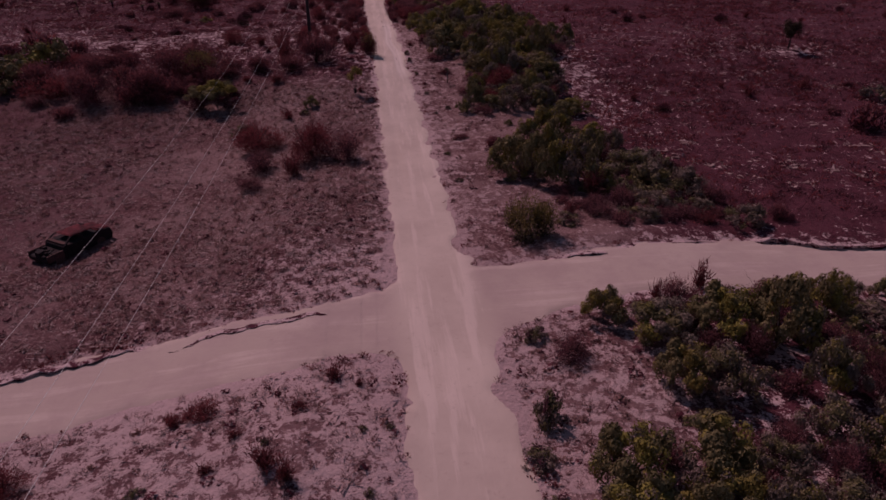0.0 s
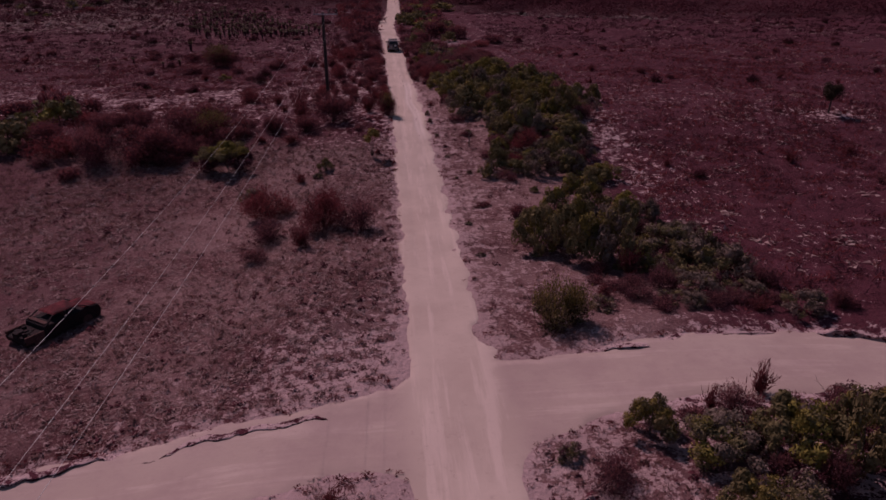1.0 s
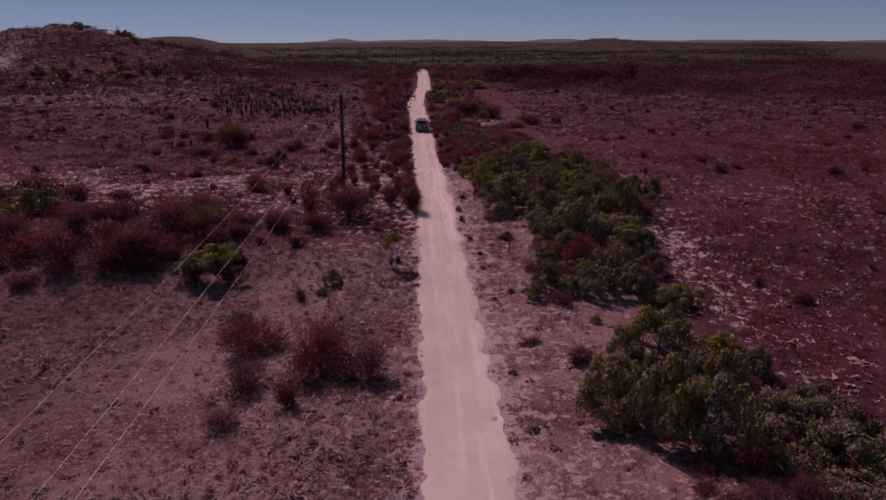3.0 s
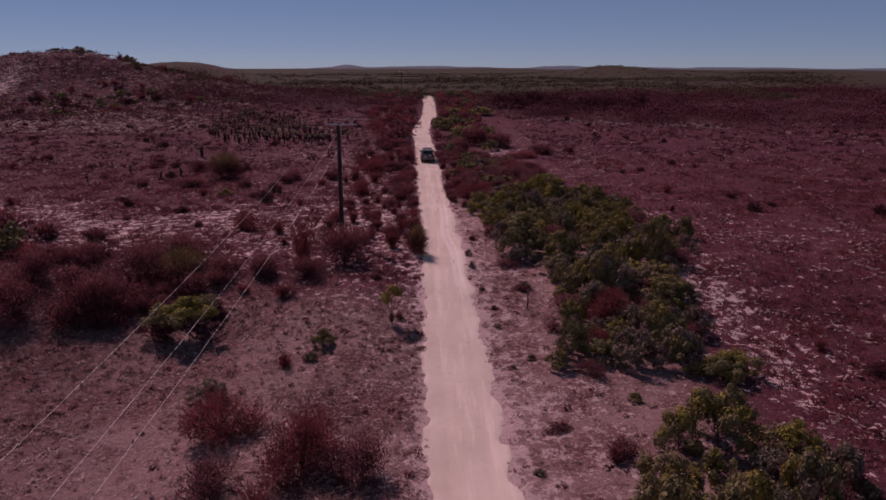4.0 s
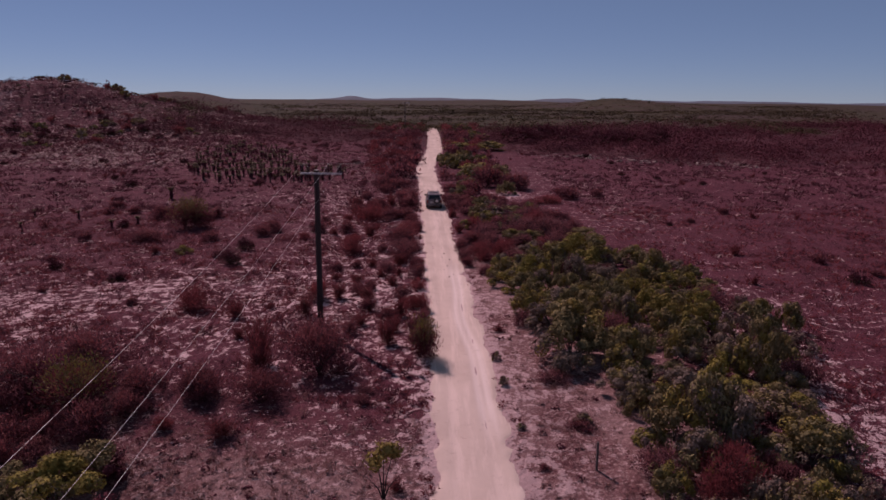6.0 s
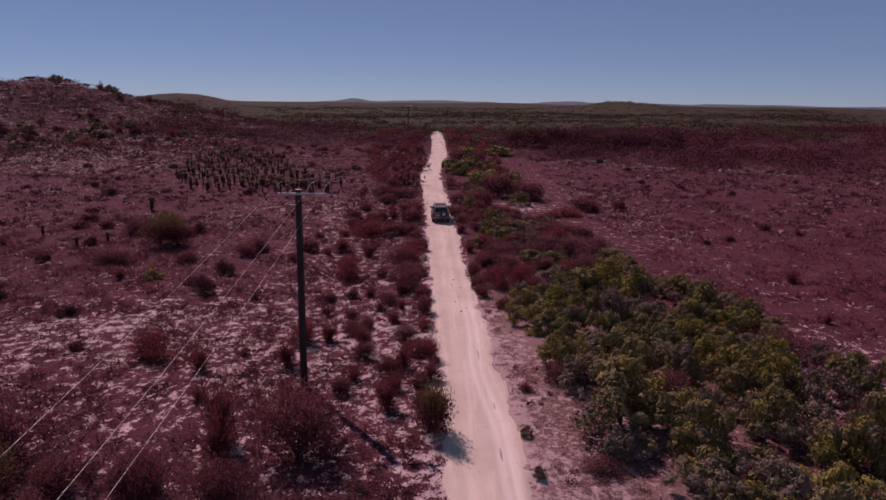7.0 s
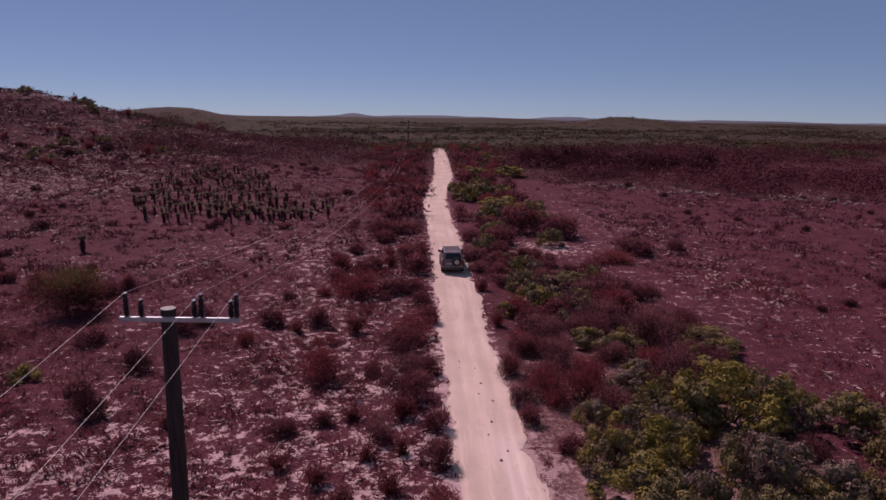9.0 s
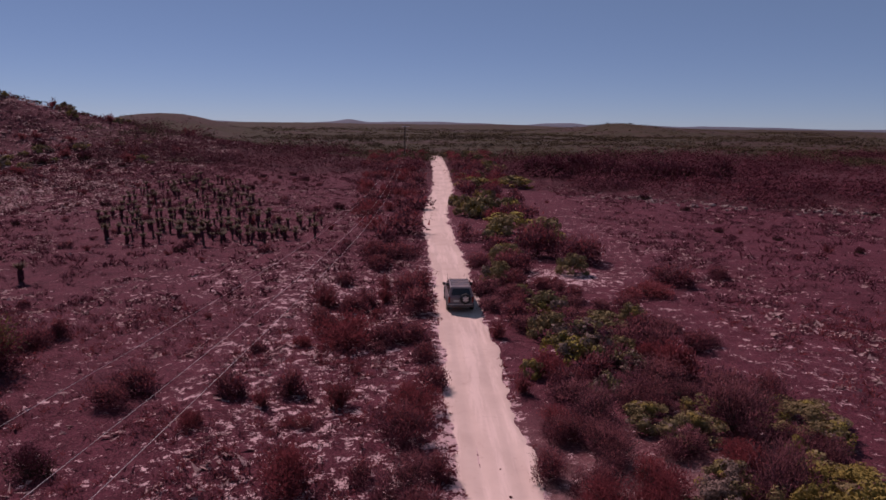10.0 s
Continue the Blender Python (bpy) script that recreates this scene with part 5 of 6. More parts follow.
def side_profile(points, half_low, half_high, z_low, z_high, bevel=0.04):
    """A car body: the side view (y, z) drawn across the width, narrower towards the top."""
    half = lambda z: half_low + (half_high - half_low) * min(max((z - z_low) / (z_high - z_low), 0), 1)
    bm = bmesh.new()
    l, r = [bm.verts.new((-half(z), y, z)) for y, z in points], [bm.verts.new((half(z), y, z)) for y, z in points]
    bm.faces.new(l)
    bm.faces.new(r[::-1])
    for k in range(len(points)):
        j = (k + 1) % len(points)
        bm.faces.new((l[k], r[k], r[j], l[j]))
    bmesh.ops.recalc_face_normals(bm, faces=bm.faces)
    if bevel:
        bmesh.ops.bevel(bm, geom=list(bm.edges), offset=bevel, segments=2, profile=0.6, affect="EDGES")
    return bm


def glass_material(name):
    k = Mat(name, 0.18, 0.0, 0.35)
    k.colour(k.mix(k.noise(3.0, 3, 0.5, "object"), (0.012, 0.012, 0.014), (0.022, 0.02, 0.022)))
    return k.m


def paint_material(name, a, b):
    """Car paint under a film of dust."""
    k = Mat(name, 0.45, 0.0, 0.35)
    dust = k.ramp(k.noise(2.5, 5, 0.65, "object"), 0.35, 0.75)
    k.colour(k.mix(k.maths("MULTIPLY", dust, 0.6), a, b))
    k.put(k.maths("ADD", k.maths("MULTIPLY", dust, 0.4), 0.3), k.b.inputs["Roughness"])
    return k.m


M_PAINT = paint_material("dusty_grey_paint", (0.175, 0.13, 0.135), (0.27, 0.19, 0.185))
M_PAINT_LOW = paint_material("dusty_dark_paint", (0.055, 0.044, 0.047), (0.16, 0.115, 0.115))
M_GLASS = glass_material("dark_car_glass")
M_TYRE = plain_material("dusty_rubber", (0.022, 0.02, 0.02), (0.05, 0.042, 0.04), 0.85, 0, 6.0, 0.2)
M_ALLOY = plain_material("alloy_rim", (0.42, 0.41, 0.41), (0.52, 0.50, 0.49), 0.35, 0.7, 6.0, 0.05)
M_PLASTIC = plain_material("black_plastic", (0.02, 0.02, 0.02), (0.04, 0.037, 0.035), 0.6, 0, 6.0, 0.1)
M_LAMP = plain_material("red_tail_lamp", (0.20, 0.015, 0.012), (0.26, 0.03, 0.02), 0.2, 0, 6.0, 0)
M_PLATE = plain_material("number_plate", (0.55, 0.53, 0.48), (0.62, 0.60, 0.55), 0.5, 0, 9.0, 0)
M_CHROME = plain_material("bright_metal", (0.5, 0.5, 0.5), (0.6, 0.6, 0.6), 0.3, 0.9, 6.0, 0)
M_CHAR = plain_material("burnt_car_steel", (0.012, 0.006, 0.007), (0.035, 0.013, 0.015), 0.95, 0.0, 3.0, 0.3)
M_RUST = plain_material("rusted_steel", (0.07, 0.025, 0.022), (0.14, 0.055, 0.048), 0.92, 0.0, 5.0, 0.4)
M_OLD_RED = plain_material("faded_red_paint", (0.17, 0.012, 0.018), (0.014, 0.006, 0.007), 0.95, 0.0, 1.5, 0.2)


def wheel(parent, x, y, z, r, w, name="wheel", axis="X"):
    """A tyre with tread shoulders and a six-spoked rim."""
    tyre_ring = [(r * 0.62, -w / 2), (r * 0.93, -w / 2), (r, -w * 0.32), (r, w * 0.32), (r * 0.93, w / 2), (r * 0.62, w / 2)]
    hub = part(name, shifted(lathe(tyre_ring, 24, axis), x, y, z), M_TYRE, parent, "black rubber tyre", True)
    spokes = []
    for k in range(6):
        a = k * math.pi / 3
        bm = block(-0.055, 0.055, -w * 0.56, w * 0.56, 0.05, r * 0.6, 0.012, 1)
        bmesh.ops.rotate(bm, verts=bm.verts, cent=(0, 0, 0), matrix=Matrix.Rotation(a, 3, "Y"))
        if axis == "X":
            bmesh.ops.rotate(bm, verts=bm.verts, cent=(0, 0, 0), matrix=Matrix.Rotation(math.pi / 2, 3, "Z"))
        spokes.append(bm)
    spokes.append(lathe([(0.09, -w * 0.58), (0.09, w * 0.58)], 12, axis))
    part("rim", shifted(joined(*spokes), x, y, z), M_ALLOY, hub, "pale alloy rim")
    return hub


def wagon(x, y, yaw):
    """A tall grey four-wheel-drive wagon with its spare wheel on the back door."""
    car = tagged(root("car"), "dusty grey four-wheel-drive wagon with rear spare wheel", "car")
    lower = [(-2.28, 0.42), (2.15, 0.42), (2.32, 0.55), (2.32, 0.92), (2.20, 1.06), (1.15, 1.16), (0.9, 1.18), (-2.25, 1.18), (-2.32, 1.05), (-2.32, 0.6)]
    body = part("body", side_profile(lower, 0.90, 0.86, 0.42, 1.18, 0.05), M_PAINT, car)
    cabin = [(-2.25, 1.16), (1.12, 1.16), (0.42, 1.74), (0.2, 1.80), (-1.95, 1.80), (-2.12, 1.74)]
    part("cabin", side_profile(cabin, 0.85, 0.68, 1.16, 1.80, 0.05), M_PAINT, car)
    for sx in (-1, 1):
        part("sill_cladding", block(sx * 0.9 - 0.027, sx * 0.9 + 0.027, -1.25, 1.25, 0.40, 0.66), M_PAINT_LOW, car, "dark lower body cladding")
    # windows stand a little proud of the cabin
    part("rear_window", hull([(-0.68, -2.262, 1.22), (0.68, -2.262, 1.22), (0.68, -2.20, 1.22), (-0.68, -2.20, 1.22)],
                             [(-0.56, -2.158, 1.66), (0.56, -2.158, 1.66), (0.56, -2.10, 1.66), (-0.56, -2.10, 1.66)], 0.01, 1), M_GLASS, car, "dark tinted rear window")
    part("windscreen", hull([(-0.72, 0.98, 1.24), (0.72, 0.98, 1.24), (0.72, 1.055, 1.24), (-0.72, 1.055, 1.24)],
                            [(-0.60, 0.42, 1.70), (0.60, 0.42, 1.70), (0.60, 0.50, 1.70), (-0.60, 0.50, 1.70)], 0.01, 1), M_GLASS, car, "dark windscreen")
    for sx in (-1, 1):
        for y0, y1, t0, t1 in ((-2.05, -1.15, -1.93, -1.15), (-1.08, -0.12, -1.08, -0.12), (-0.05, 0.86, -0.05, 0.38)):
            lo = [(sx * 0.80, y0, 1.24), (sx * 0.838, y0, 1.24), (sx * 0.838, y1, 1.24), (sx * 0.80, y1, 1.24)]
            hi = [(sx * 0.69, t0, 1.68), (sx * 0.722, t0, 1.68), (sx * 0.722, t1, 1.68), (sx * 0.69, t1, 1.68)]
            part("side_window", hull(lo, hi, 0.006, 1), M_GLASS, car, "dark tinted side window")
        part("mirror", joined(block(sx * 0.98 - 0.11, sx * 0.98 + 0.11, 0.72, 0.86, 1.20, 1.40, 0.04), block(sx * 0.88 - 0.06, sx * 0.88 + 0.06, 0.76, 0.82, 1.22, 1.28, 0.01)), M_PLASTIC, car, "black door mirror")
        part("roof_rail", joined(block(sx * 0.60 - 0.022, sx * 0.60 + 0.022, -1.85, 0.1, 1.85, 1.89, 0.015), block(sx * 0.60 - 0.02, sx * 0.60 + 0.02, -1.85, -1.75, 1.77, 1.86, 0.01),
                                 block(sx * 0.60 - 0.02, sx * 0.60 + 0.02, -0.9, -0.82, 1.77, 1.86, 0.01), block(sx * 0.60 - 0.02, sx * 0.60 + 0.02, 0.0, 0.1, 1.77, 1.86, 0.01)), M_PLASTIC, car, "dark roof rail")
        part("tail_lamp", block(sx * 0.80 - 0.07, sx * 0.80 + 0.07, -2.35, -2.28, 0.72, 1.12, 0.02), M_LAMP, car, "red tail lamp")
        part("head_lamp", block(sx * 0.70 - 0.16, sx * 0.70 + 0.16, 2.27, 2.34, 0.78, 0.95, 0.02), M_CHROME, car, "clear head lamp")
        part("antenna", joined(lathe([(0.012, 0.9), (0.006, 1.75)], 6)), M_PLASTIC, car, "thin black antenna").location = (sx * 0.62, 2.36, 0)
        for y0 in (-1.42, 1.38):
            part("wheel_arch", shifted(lathe([(0.46, -0.03), (0.46, 0.03), (0.40, 0.05)], 20, "X"), sx * 0.90, y0, 0.46), M_PLASTIC, car, "black wheel arch")
            wheel(car, sx * 0.82, y0, 0.37, 0.37, 0.25)
    for y0 in (-1.7, -1.35, -1.0, -0.65, -0.3, 0.05):
        part("roof_rib", block(-0.52, 0.52, y0 - 0.03, y0 + 0.03, 1.80, 1.818, 0.008, 1), M_PAINT, car)
    part("cross_bar", block(-0.62, 0.62, -1.45, -1.38, 1.88, 1.91, 0.012), M_PLASTIC, car, "black roof cross bar")
    part("cross_bar", block(-0.62, 0.62, -0.35, -0.28, 1.88, 1.91, 0.012), M_PLASTIC, car, "black roof cross bar")
    part("rear_bumper", block(-0.90, 0.90, -2.46, -2.26, 0.42, 0.62, 0.04), M_PAINT_LOW, car, "dark rear bumper")
    part("bumper_strip", block(-0.80, 0.80, -2.475, -2.30, 0.605, 0.64, 0.01), M_ALLOY, car, "pale bumper top strip")
    part("front_bumper", block(-0.90, 0.90, 2.26, 2.44, 0.42, 0.68, 0.05), M_PLASTIC, car, "black front bumper")
    for z0 in (0.72, 0.90, 1.08):
        part("bull_bar_tube", shifted(lathe([(0.03, -0.7), (0.03, 0.7)], 10, "X"), 0, 2.46, z0), M_PLASTIC, car, "black bull bar tube")
    part("number_plate", block(-0.52, -0.14, -2.345, -2.315, 0.78, 0.90, 0.004, 1), M_PLATE, car, "pale number plate")
    part("door_handle", block(-0.10, 0.02, -2.36, -2.31, 0.98, 1.02, 0.01), M_PLASTIC, car, "black back door handle")
    part("wiper", block(-0.3, 0.3, -2.28, -2.262, 1.24, 1.26, 0.004, 1), M_PLASTIC, car, "black rear wiper")
    wheel(car, 0.30, -2.46, 1.02, 0.36, 0.22, "spare_wheel", "Y")
    car.matrix_basis = pose(x, y, float(road_z(x, y)) - 0.01, 0.8, 0, yaw)
    return car


def wreck(x, y, yaw):
    """A burnt-out old car, bonnet and glass gone, some red paint left on its roof."""
    rng = np.random.default_rng(5)
    car = tagged(root("burnt_car_wreck"), "burnt-out rusted car wreck with faded red roof", "car wreck")
    lower = [(-2.0, 0.18), (0.95, 0.18), (1.9, 0.2), (2.0, 0.5), (1.9, 0.55), (0.95, 0.60), (0.9, 0.84), (-1.2, 0.88), (-2.0, 0.80), (-2.1, 0.5)]
    part("body", side_profile(lower, 0.82, 0.78, 0.18, 0.88, 0.04), M_CHAR, car, "charred black body shell")
    # pillars and roof over an open cabin
    for sx in (-1, 1):
        for (y0, z0), (y1, z1) in (((0.85, 0.84), (0.30, 1.16)), ((-0.25, 0.86), (-0.30, 1.17)), ((-1.55, 0.86), (-1.10, 1.10))):
            w = 0.05
            part("pillar", hull([(sx * 0.76 - w, y0 - w, z0), (sx * 0.76 + w, y0 - w, z0), (sx * 0.76 + w, y0 + w, z0), (sx * 0.76 - w, y0 + w, z0)],
                                [(sx * 0.62 - w, y1 - w, z1), (sx * 0.62 + w, y1 - w, z1), (sx * 0.62 + w, y1 + w, z1), (sx * 0.62 - w, y1 + w, z1)], 0.01, 1), M_CHAR, car)
        part("door_skin", block(sx * 0.80 - 0.03, sx * 0.80 + 0.03, -1.15, -0.28, 0.28, 0.86, 0.03), M_CHAR, car)
        part("door_skin", block(sx * 0.80 - 0.03, sx * 0.80 + 0.03, -0.22, 0.80, 0.28, 0.84, 0.03), M_CHAR, car)
        part("front_wing", block(sx * 0.76 - 0.06, sx * 0.76 + 0.06, 0.98, 1.95, 0.3, 0.70, 0.05), M_RUST, car, "rusted front wing")
        for y0 in (-1.25, 1.3):
            part("wheel_hub", shifted(lathe([(0.17, -0.1), (0.27, -0.1), (0.27, 0.1), (0.17, 0.1)], 16, "X"), sx * 0.74, y0, 0.24), M_RUST, car, "rusted bare wheel")
    roof = hull([(-0.64, -1.12, 1.10), (0.64, -1.12, 1.08), (0.64, 0.32, 1.15), (-0.64, 0.32, 1.16)], [(-0.56, -1.02, 1.16), (0.56, -1.02, 1.14), (0.56, 0.22, 1.20), (-0.56, 0.22, 1.22)], 0.03)
    part("roof", roof, M_OLD_RED, car, "roof with faded red paint")
    part("boot_lid", hull([(-0.72, -1.98, 0.82), (0.72, -1.98, 0.82), (0.72, -1.22, 0.88), (-0.72, -1.22, 0.88)], [(-0.68, -1.95, 0.86), (0.68, -1.95, 0.86), (0.68, -1.25, 0.93), (-0.68, -1.25, 0.93)], 0.015), M_OLD_RED, car, "scorched red boot lid")
    for _ in range(14):
        cx, cy, s, top = rng.uniform(-0.5, 0.5), rng.uniform(1.05, 1.8), rng.uniform(0.07, 0.22), rng.uniform(0.62, 0.86)
        part("engine_part", block(cx - s, cx + s, cy - s, cy + s, 0.5, top, 0.02, 1), M_CHAR, car, "sooty engine part in the open bay")
    part("dashboard", block(-0.7, 0.7, 0.62, 0.84, 0.80, 0.95, 0.04), M_RUST, car)
    part("seat_frame", joined(*[block(cx - 0.2, cx + 0.2, -0.3 - 0.05, -0.3 + 0.05, 0.86, 1.15, 0.02) for cx in (-0.35, 0.35)]), M_RUST, car, "bare seat frames")
    part("bent_strip", block(-0.72, 0.72, -2.14, -2.06, 0.4, 0.56, 0.03), M_CHAR, car, "bent rear bumper")
    car.matrix_basis = pose(x, y, float(ground_z(x, y)) - 0.10, 0, 0, yaw) @ Matrix.Scale(0.88, 4)
    return car


def power_pole(x, y, top):
    """A round wooden pole, a little out of plumb, with a steel crossarm and its insulators."""
    lean = 0.028
    base = float(ground_z(x, y)) - 0.3
    pole = tagged(root("power_pole"), "tall weathered wooden power pole with steel crossarm", "power pole", "power line")
    h = top - base
    part("pole_shaft", lathe([(0.18, 0), (0.175, h * 0.3), (0.165, h * 0.7), (0.15, h - 0.02), (0.145, h)], 20), M_POLE, pole, "dark weathered wooden shaft", True)
    part("pole_cap", shifted(lathe([(0.143, 0), (0.143, 0.006)], 20), 0, 0, h), M_POLE_TOP, pole, "pale sawn pole top")
    arm = part("crossarm", joined(block(-0.90, 1.47, -0.19, -0.13, h - 0.23, h - 0.13, 0.010), ), M_STEEL, pole, "pale steel crossarm")
    for dx, dy, tall in ((-0.76, -0.16, 0.44), (0.71, -0.16, 0.44), (1.40, -0.16, 0.44), (-0.47, -0.16, 0.31), (0.57, -0.16, 0.31), (1.29, -0.16, 0.31)):
        prof = [(0.03, 0.0)]
        n = 7 if tall > 0.4 else 5
        for k in range(n):
            z = 0.03 + (tall - 0.06) * k / n
            prof += [(0.045, z), (0.072, z + 0.015), (0.045, z + 0.035)]
        prof += [(0.03, tall - 0.02), (0.045, tall - 0.01), (0.045, tall + 0.03)]
        ins = part("insulator", shifted(lathe(prof, 12), dx, dy, h - 0.13), M_PORCELAIN, pole, "dark brown ribbed insulator")
        part("clamp", shifted(joined(block(-0.03, 0.03, -0.05, 0.05, 0, 0.03, 0.008, 1)), dx, dy, h - 0.13 + tall + 0.02), M_CHROME, ins, "bright wire clamp")
    pole.matrix_basis = pose(x - 0.1, y + lean * h, base, math.degrees(lean), 0.6)
    return pole


def power_wire(a, b, sag):
    n = 60
    t = np.linspace(0, 1, n)[:, None]
    p = np.array(a) * (1 - t) + np.array(b) * t
    p[:, 2] -= (4 * sag * t * (1 - t))[:, 0]
    v, f = tubes([p], [0.0045])
    # even thickness from end to end
    ring = v.reshape(n, 3, 3)
    ring[:] = p[:, None] + unit(ring - p[:, None]) * 0.0045
    tagged(new("power_wire", mesh_of("power_wire", v, f, M_WIRE)), "thin pale overhead wire strung between the poles", "wire", "power line")


def aloe(seed, label):
    """A tree aloe: a dark trunk in a skirt of dead leaves under a rosette."""
    rng = np.random.default_rng(seed)
    thing = tagged(root("tree_aloe"), label, "aloe", "aloe colony")
    h = rng.uniform(0.9, 1.5)
    bend = rng.uniform(-0.12, 0.12, 2)
    trunk = lathe([(0.12, 0), (0.10, h * 0.4), (0.13, h * 0.8), (0.10, h)], 9)
    for v in trunk.verts:
        v.co.x += bend[0] * v.co.z ** 2
        v.co.y += bend[1] * v.co.z ** 2
    part("trunk", trunk, M_TWIG, thing, "dark shaggy trunk")
    top = np.array([bend[0] * h * h, bend[1] * h * h, h])
    for name, n, ln, lift, material in (("rosette", 44, 0.55, 0.75, M_ALOE), ("dead_skirt", 40, 0.55, -0.95, M_TALL)):
        v, f = [], []
        for k in range(n):
            a = rng.uniform(0, 6.283)
            o, s = np.array([math.cos(a), math.sin(a), 0]), np.array([-math.sin(a), math.cos(a), 0])
            w, up = 0.105, lift * rng.uniform(0.5, 1.3)
            b = top - (0, 0, rng.uniform(0, 0.4 if lift < 0 else 0.1))
            m = b + (o * 0.5 + np.array([0, 0, up * 0.6])) * ln * 0.6
            e = b + (o * (0.95 if lift > 0 else 0.35) + np.array([0, 0, up])) * ln
            i = len(v)
            v += [b - s * w, b + s * w, m + s * w * 0.8, m - s * w * 0.8, e + s * 0.008, e - s * 0.008]
            f += [(i, i + 1, i + 2, i + 3), (i + 3, i + 2, i + 4, i + 5)]
        under(thing, name, mesh_of(name, v, f, material))
    return thing


M_ALOE = leaf_material("aloe_leaves", (0.17, 0.13, 0.085), (0.27, 0.205, 0.14), (0.225, 0.155, 0.11), 0.15)

CAR_Y = 123.0
wagon(float(track_x(CAR_Y)) - 0.05, CAR_Y, 1.5)
wreck(-14.65, 32.6, -214.0)

POLES = [(-5.74, 78.34), (-5.6, 271.7), (-6.58, -20.3)]
TOPS = [10.82, 14.2, 9.65]
for (px, py), top in zip(POLES, TOPS):
    power_pole(px, py, top)
for dx in (-0.76, 0.71, 1.40):
    ends = [(px + dx, py - 0.16, top + 0.36) for (px, py), top in zip(POLES, TOPS)]
    power_wire(ends[0], ends[2], 2.65)
    power_wire(ends[0], ends[1], 5.2)

# the aloe colony and a few strays
ALOES = [aloe(s, "dark-trunked tree aloe with olive rosette among burnt heath") for s in (51, 52, 53, 54)]
for a in ALOES:
    a.matrix_basis = pose(-30 + 3 * ALOES.index(a), 150, float(ground_z(-30 + 3 * ALOES.index(a), 150)) - 0.03)
colony = [(-34, 146), (-21, 144), (-12.5, 148), (-11.5, 158), (-22, 163), (-24, 175), (-35, 205), (-47, 212), (-46, 182), (-43, 166)]
spots, tries = [], 0
while len(spots) < 230 and tries < 6000:
    tries += 1
    ax, ay = PLACE_RNG.uniform(-50, -11), PLACE_RNG.uniform(143, 212)
    if inside(colony, ax, ay) and PLACE_RNG.random() < (1.0 if ay < 165 else 0.5) and all((ax - p) ** 2 + (ay - q) ** 2 > 0.7 for p, q in spots):
        spots.append((ax, ay))
for ax, ay in spots + [(-32.6, 129.4), (-31.2, 108.5), (-29.6, 111.0), (-37.0, 113.6), (-40, 108), (-43, 116)]:
    k = PLACE_RNG.uniform(0.65, 1.05) * (1.0 if ay > 140 else 1.35 if ay > 120 else 0.75)
    copy_thing(ALOES[PLACE_RNG.integers(4)], pose(ax, ay, float(ground_z(ax, ay)) - 0.04, 0, 0, PLACE_RNG.uniform(0, 360)) @ Matrix.Diagonal((k, k, k, 1)))

stake = tagged(root("survey_stake"), "short weathered wooden stake in dry grass", "stake")
part("stake_shaft", hull([(-0.04, -0.04, -0.2), (0.04, -0.04, -0.2), (0.04, 0.04, -0.2), (-0.04, 0.04, -0.2)], [(-0.035, -0.03, 1.15), (0.045, -0.03, 1.15), (0.045, 0.05, 1.15), (-0.035, 0.05, 1.15)], 0.008, 1), M_BARK, stake)
stake.matrix_basis = pose(7.0, 61.4, float(ground_z(7.0, 61.4)))


# the worn lips of the crossing track: broken edges of crusted sand
def worn_lip(lip_x, edge, tall, shift):
    edge = edge + 0.8 * (vnoise(lip_x, lip_x, 1.9, shift) - 0.5) + 0.25 * (vnoise(lip_x, lip_x, 0.4, shift + 1) - 0.5)
    high = tall * step(0.5, 0.75, vnoise(lip_x, lip_x * 0, 2.4, shift + 2)) * (0.6 + 0.8 * vnoise(lip_x, lip_x * 0, 0.5, shift + 3))
    rows = []
    for dy, dz in ((-0.06, -0.25), (-0.04, 0.55), (-0.10, 0.95), (0.02, 1.0), (0.25, 0.7), (0.6, -0.1), (0.65, -0.5)):
        ly = edge + dy + 0.05 * (vnoise(lip_x + dy * 9, lip_x, 0.3, shift + 4) - 0.5)
        rows.append(np.stack([lip_x, ly, road_z(lip_x, edge - 0.6) + high * dz - 0.05 * (dz < 0)], 1))
    nl = len(lip_x)
    q = (np.arange(len(rows) - 1)[:, None] * nl + np.arange(nl - 1)).ravel()
    lip = new("track_bank", mesh_of("track_bank", np.concatenate(rows), np.stack([q, q + 1, q + nl + 1, q + nl], 1), M_GROUND, True))
    lip.data.attributes.new("sand", "FLOAT", "POINT").data.foreach_set("value", np.full(nl * len(rows), 0.55, np.float32))
    tagged(lip, "crumbling sandy lip along the crossing track", "bank", kind="structure")


lip_x = np.arange(-18, 0.4, 0.12)
worn_lip(lip_x, np.interp(lip_x, (-60, -13, -7.5, -4, 0, 2.5), (10, 20.5, 21.9, 22.9, 24.0, 24.6)) + 1.72 + 0.10 * lip_x * step(-3, 0, lip_x), 0.10, 30)
lip_x = np.arange(6.5, 24, 0.12)
worn_lip(lip_x, np.interp(lip_x, (2.5, 6.5, 12, 18, 22, 60), (24.8, 25.8, 26.9, 26.6, 25.4, 20)) + 1.95, 0.2, 51)


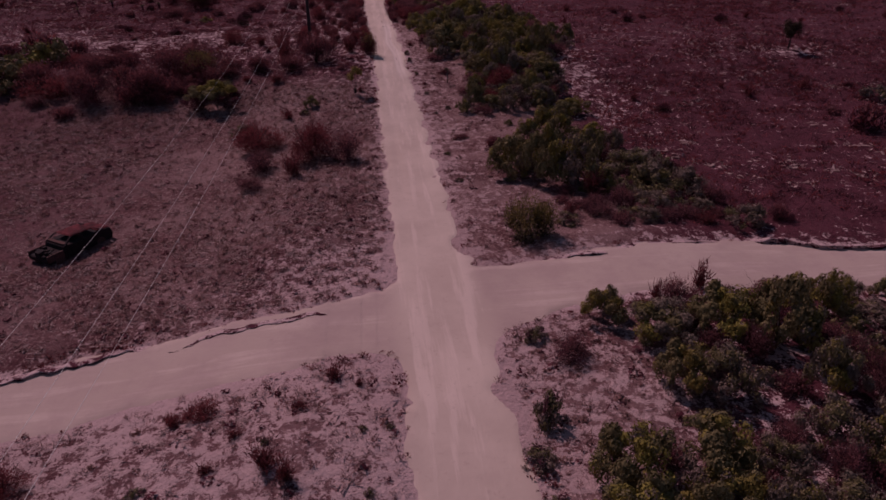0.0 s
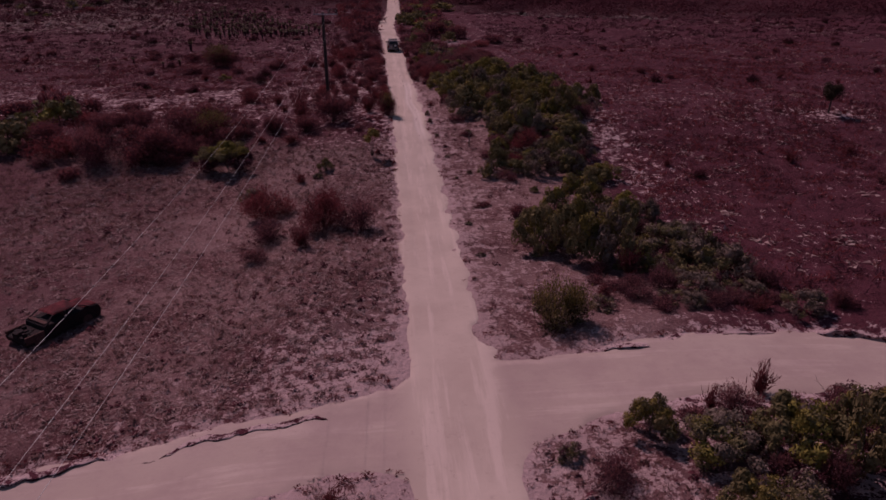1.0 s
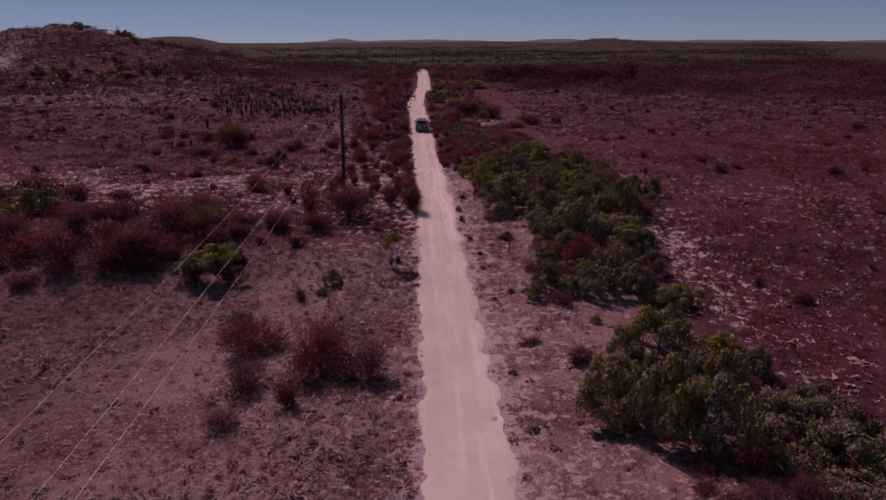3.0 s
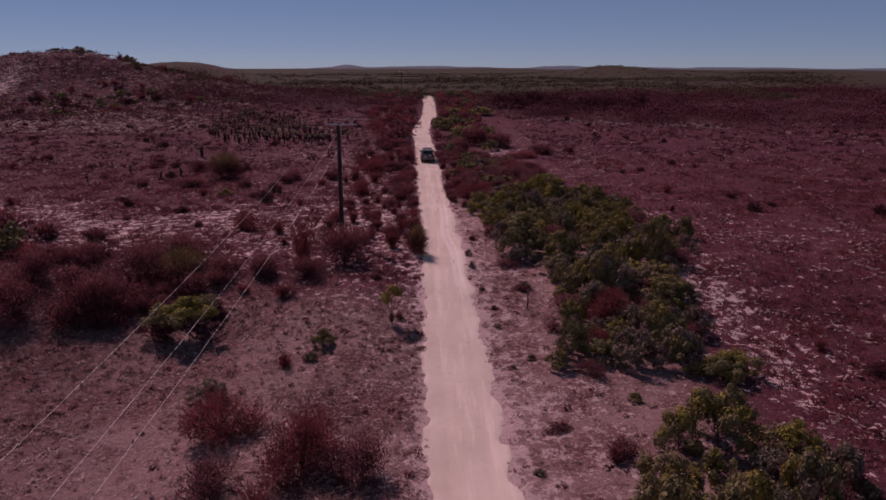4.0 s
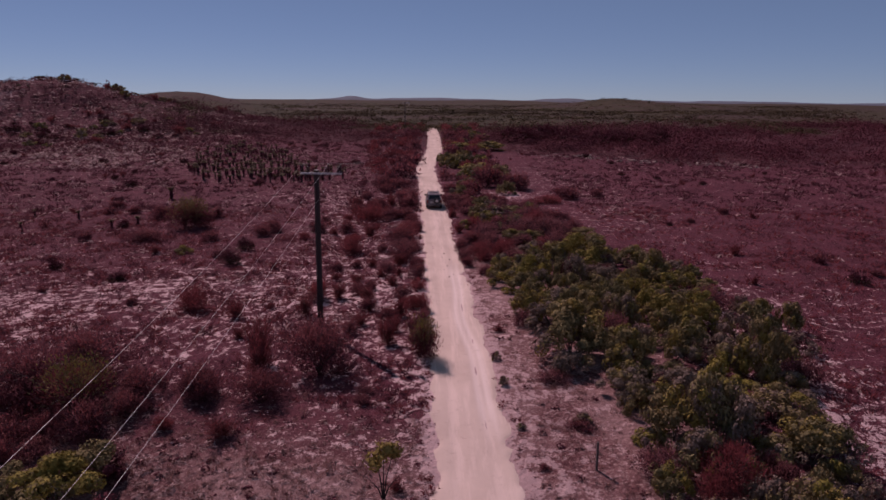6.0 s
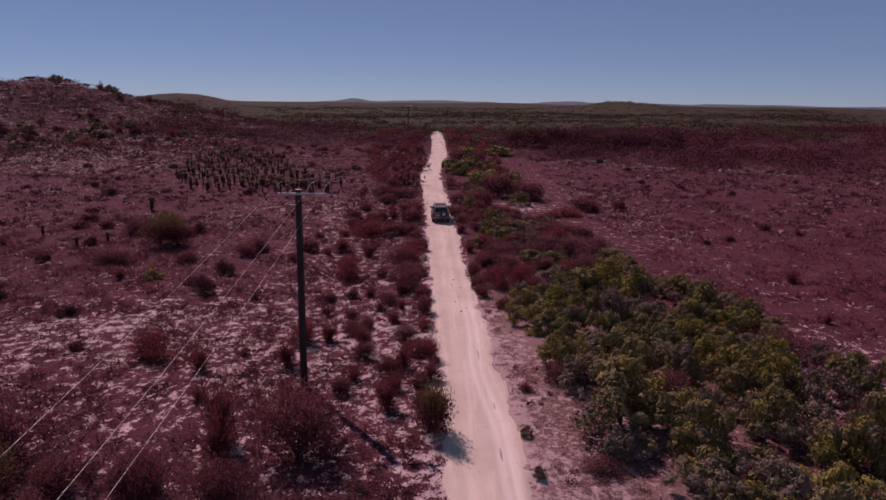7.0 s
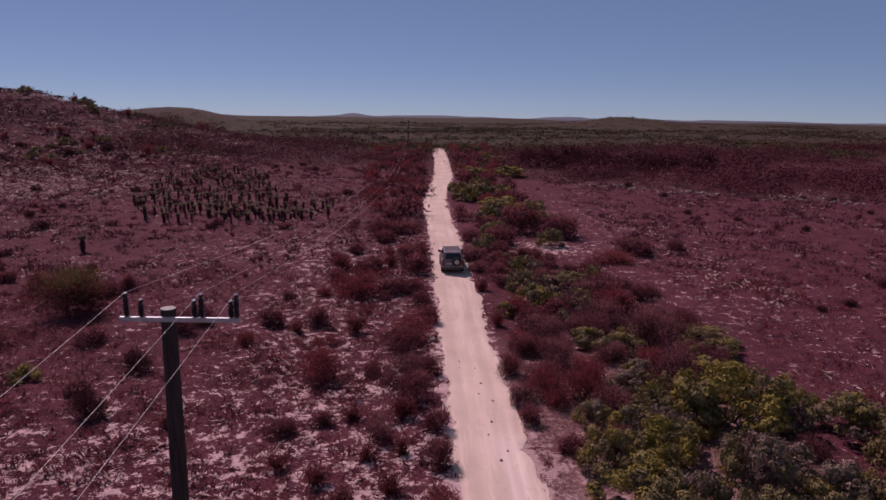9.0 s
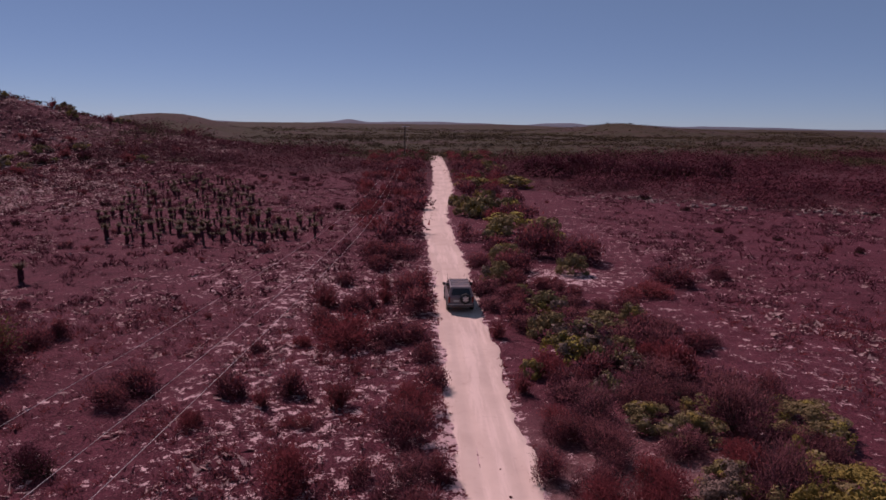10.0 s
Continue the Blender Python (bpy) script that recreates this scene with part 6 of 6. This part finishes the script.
# loose dark stones on the track
def stone(seed, r):
    rng = np.random.default_rng(seed)
    bm = bmesh.new()
    bmesh.ops.create_icosphere(bm, subdivisions=2, radius=r)
    for v in bm.verts:
        v.co *= 0.85 + 0.3 * float(vnoise(v.co.x / r + seed, v.co.y / r + v.co.z / r, 0.9, 50))
        v.co.z *= 0.6
    me = bpy.data.meshes.new("stone")
    bm.to_mesh(me)
    bm.free()
    me.materials.append(M_RUST)
    return tagged(new("stone", me), "small dark loose stone on the sandy track", "stone", "stones on the track")


for k, (sx, sy, r) in enumerate(((2.2, 97.5, 0.10), (2.0, 96.2, 0.07), (2.6, 95.4, 0.08), (2.35, 93.2, 0.09), (2.1, 92.0, 0.06), (2.75, 90.6, 0.07), (2.4, 89.8, 0.10), (2.05, 99.5, 0.06))):
    stone(70 + k, r * 0.6).matrix_basis = pose(sx, sy, float(road_z(sx, sy)) + 0.2 * r, 0, 0, 47 * k)


# ---- the hollow round the crossing ----
def hollow(x, y):
    """How far the near ground, laid out above on an even slope, sinks and spreads: shifts in x, y and z."""
    x, y = np.asarray(x, float), np.asarray(y, float)
    deep = (1.5 + 0.9 * step(-2, -12, x) + 0.6 * step(11, 20, x)) * step(74, 46, y) * step(-14, 0, y)
    spread = deep / (15.0 - land(x, y))
    return spread * (x - 0.5), spread * (y - np.interp(y, (45, 60, 80), (5, 22, 30))), -deep


for ob in [o for o in scene.objects if o.parent is None and o.type in ("MESH", "EMPTY") and not o.name.startswith("power_")]:
    if ob.get("kind") in ("structure", "stuff"):
        co = np.empty(len(ob.data.vertices) * 3, np.float32)
        ob.data.vertices.foreach_get("co", co)
        co = co.reshape(-1, 3)
        co += np.stack(hollow(co[:, 0], co[:, 1]), 1).astype(np.float32)
        ob.data.vertices.foreach_set("co", co.ravel())
        ob.data.update()
    else:
        at = ob.matrix_basis.translation
        dx, dy, dz = (float(v) for v in hollow(at.x, at.y))
        grown = 1 - dz / (15.0 - float(land(at.x, at.y)))
        turned = ob.matrix_basis.to_3x3().to_4x4()
        ob.matrix_basis = Matrix.Translation(at + Vector((dx, dy, dz))) @ turned @ Matrix.Scale(grown, 4)
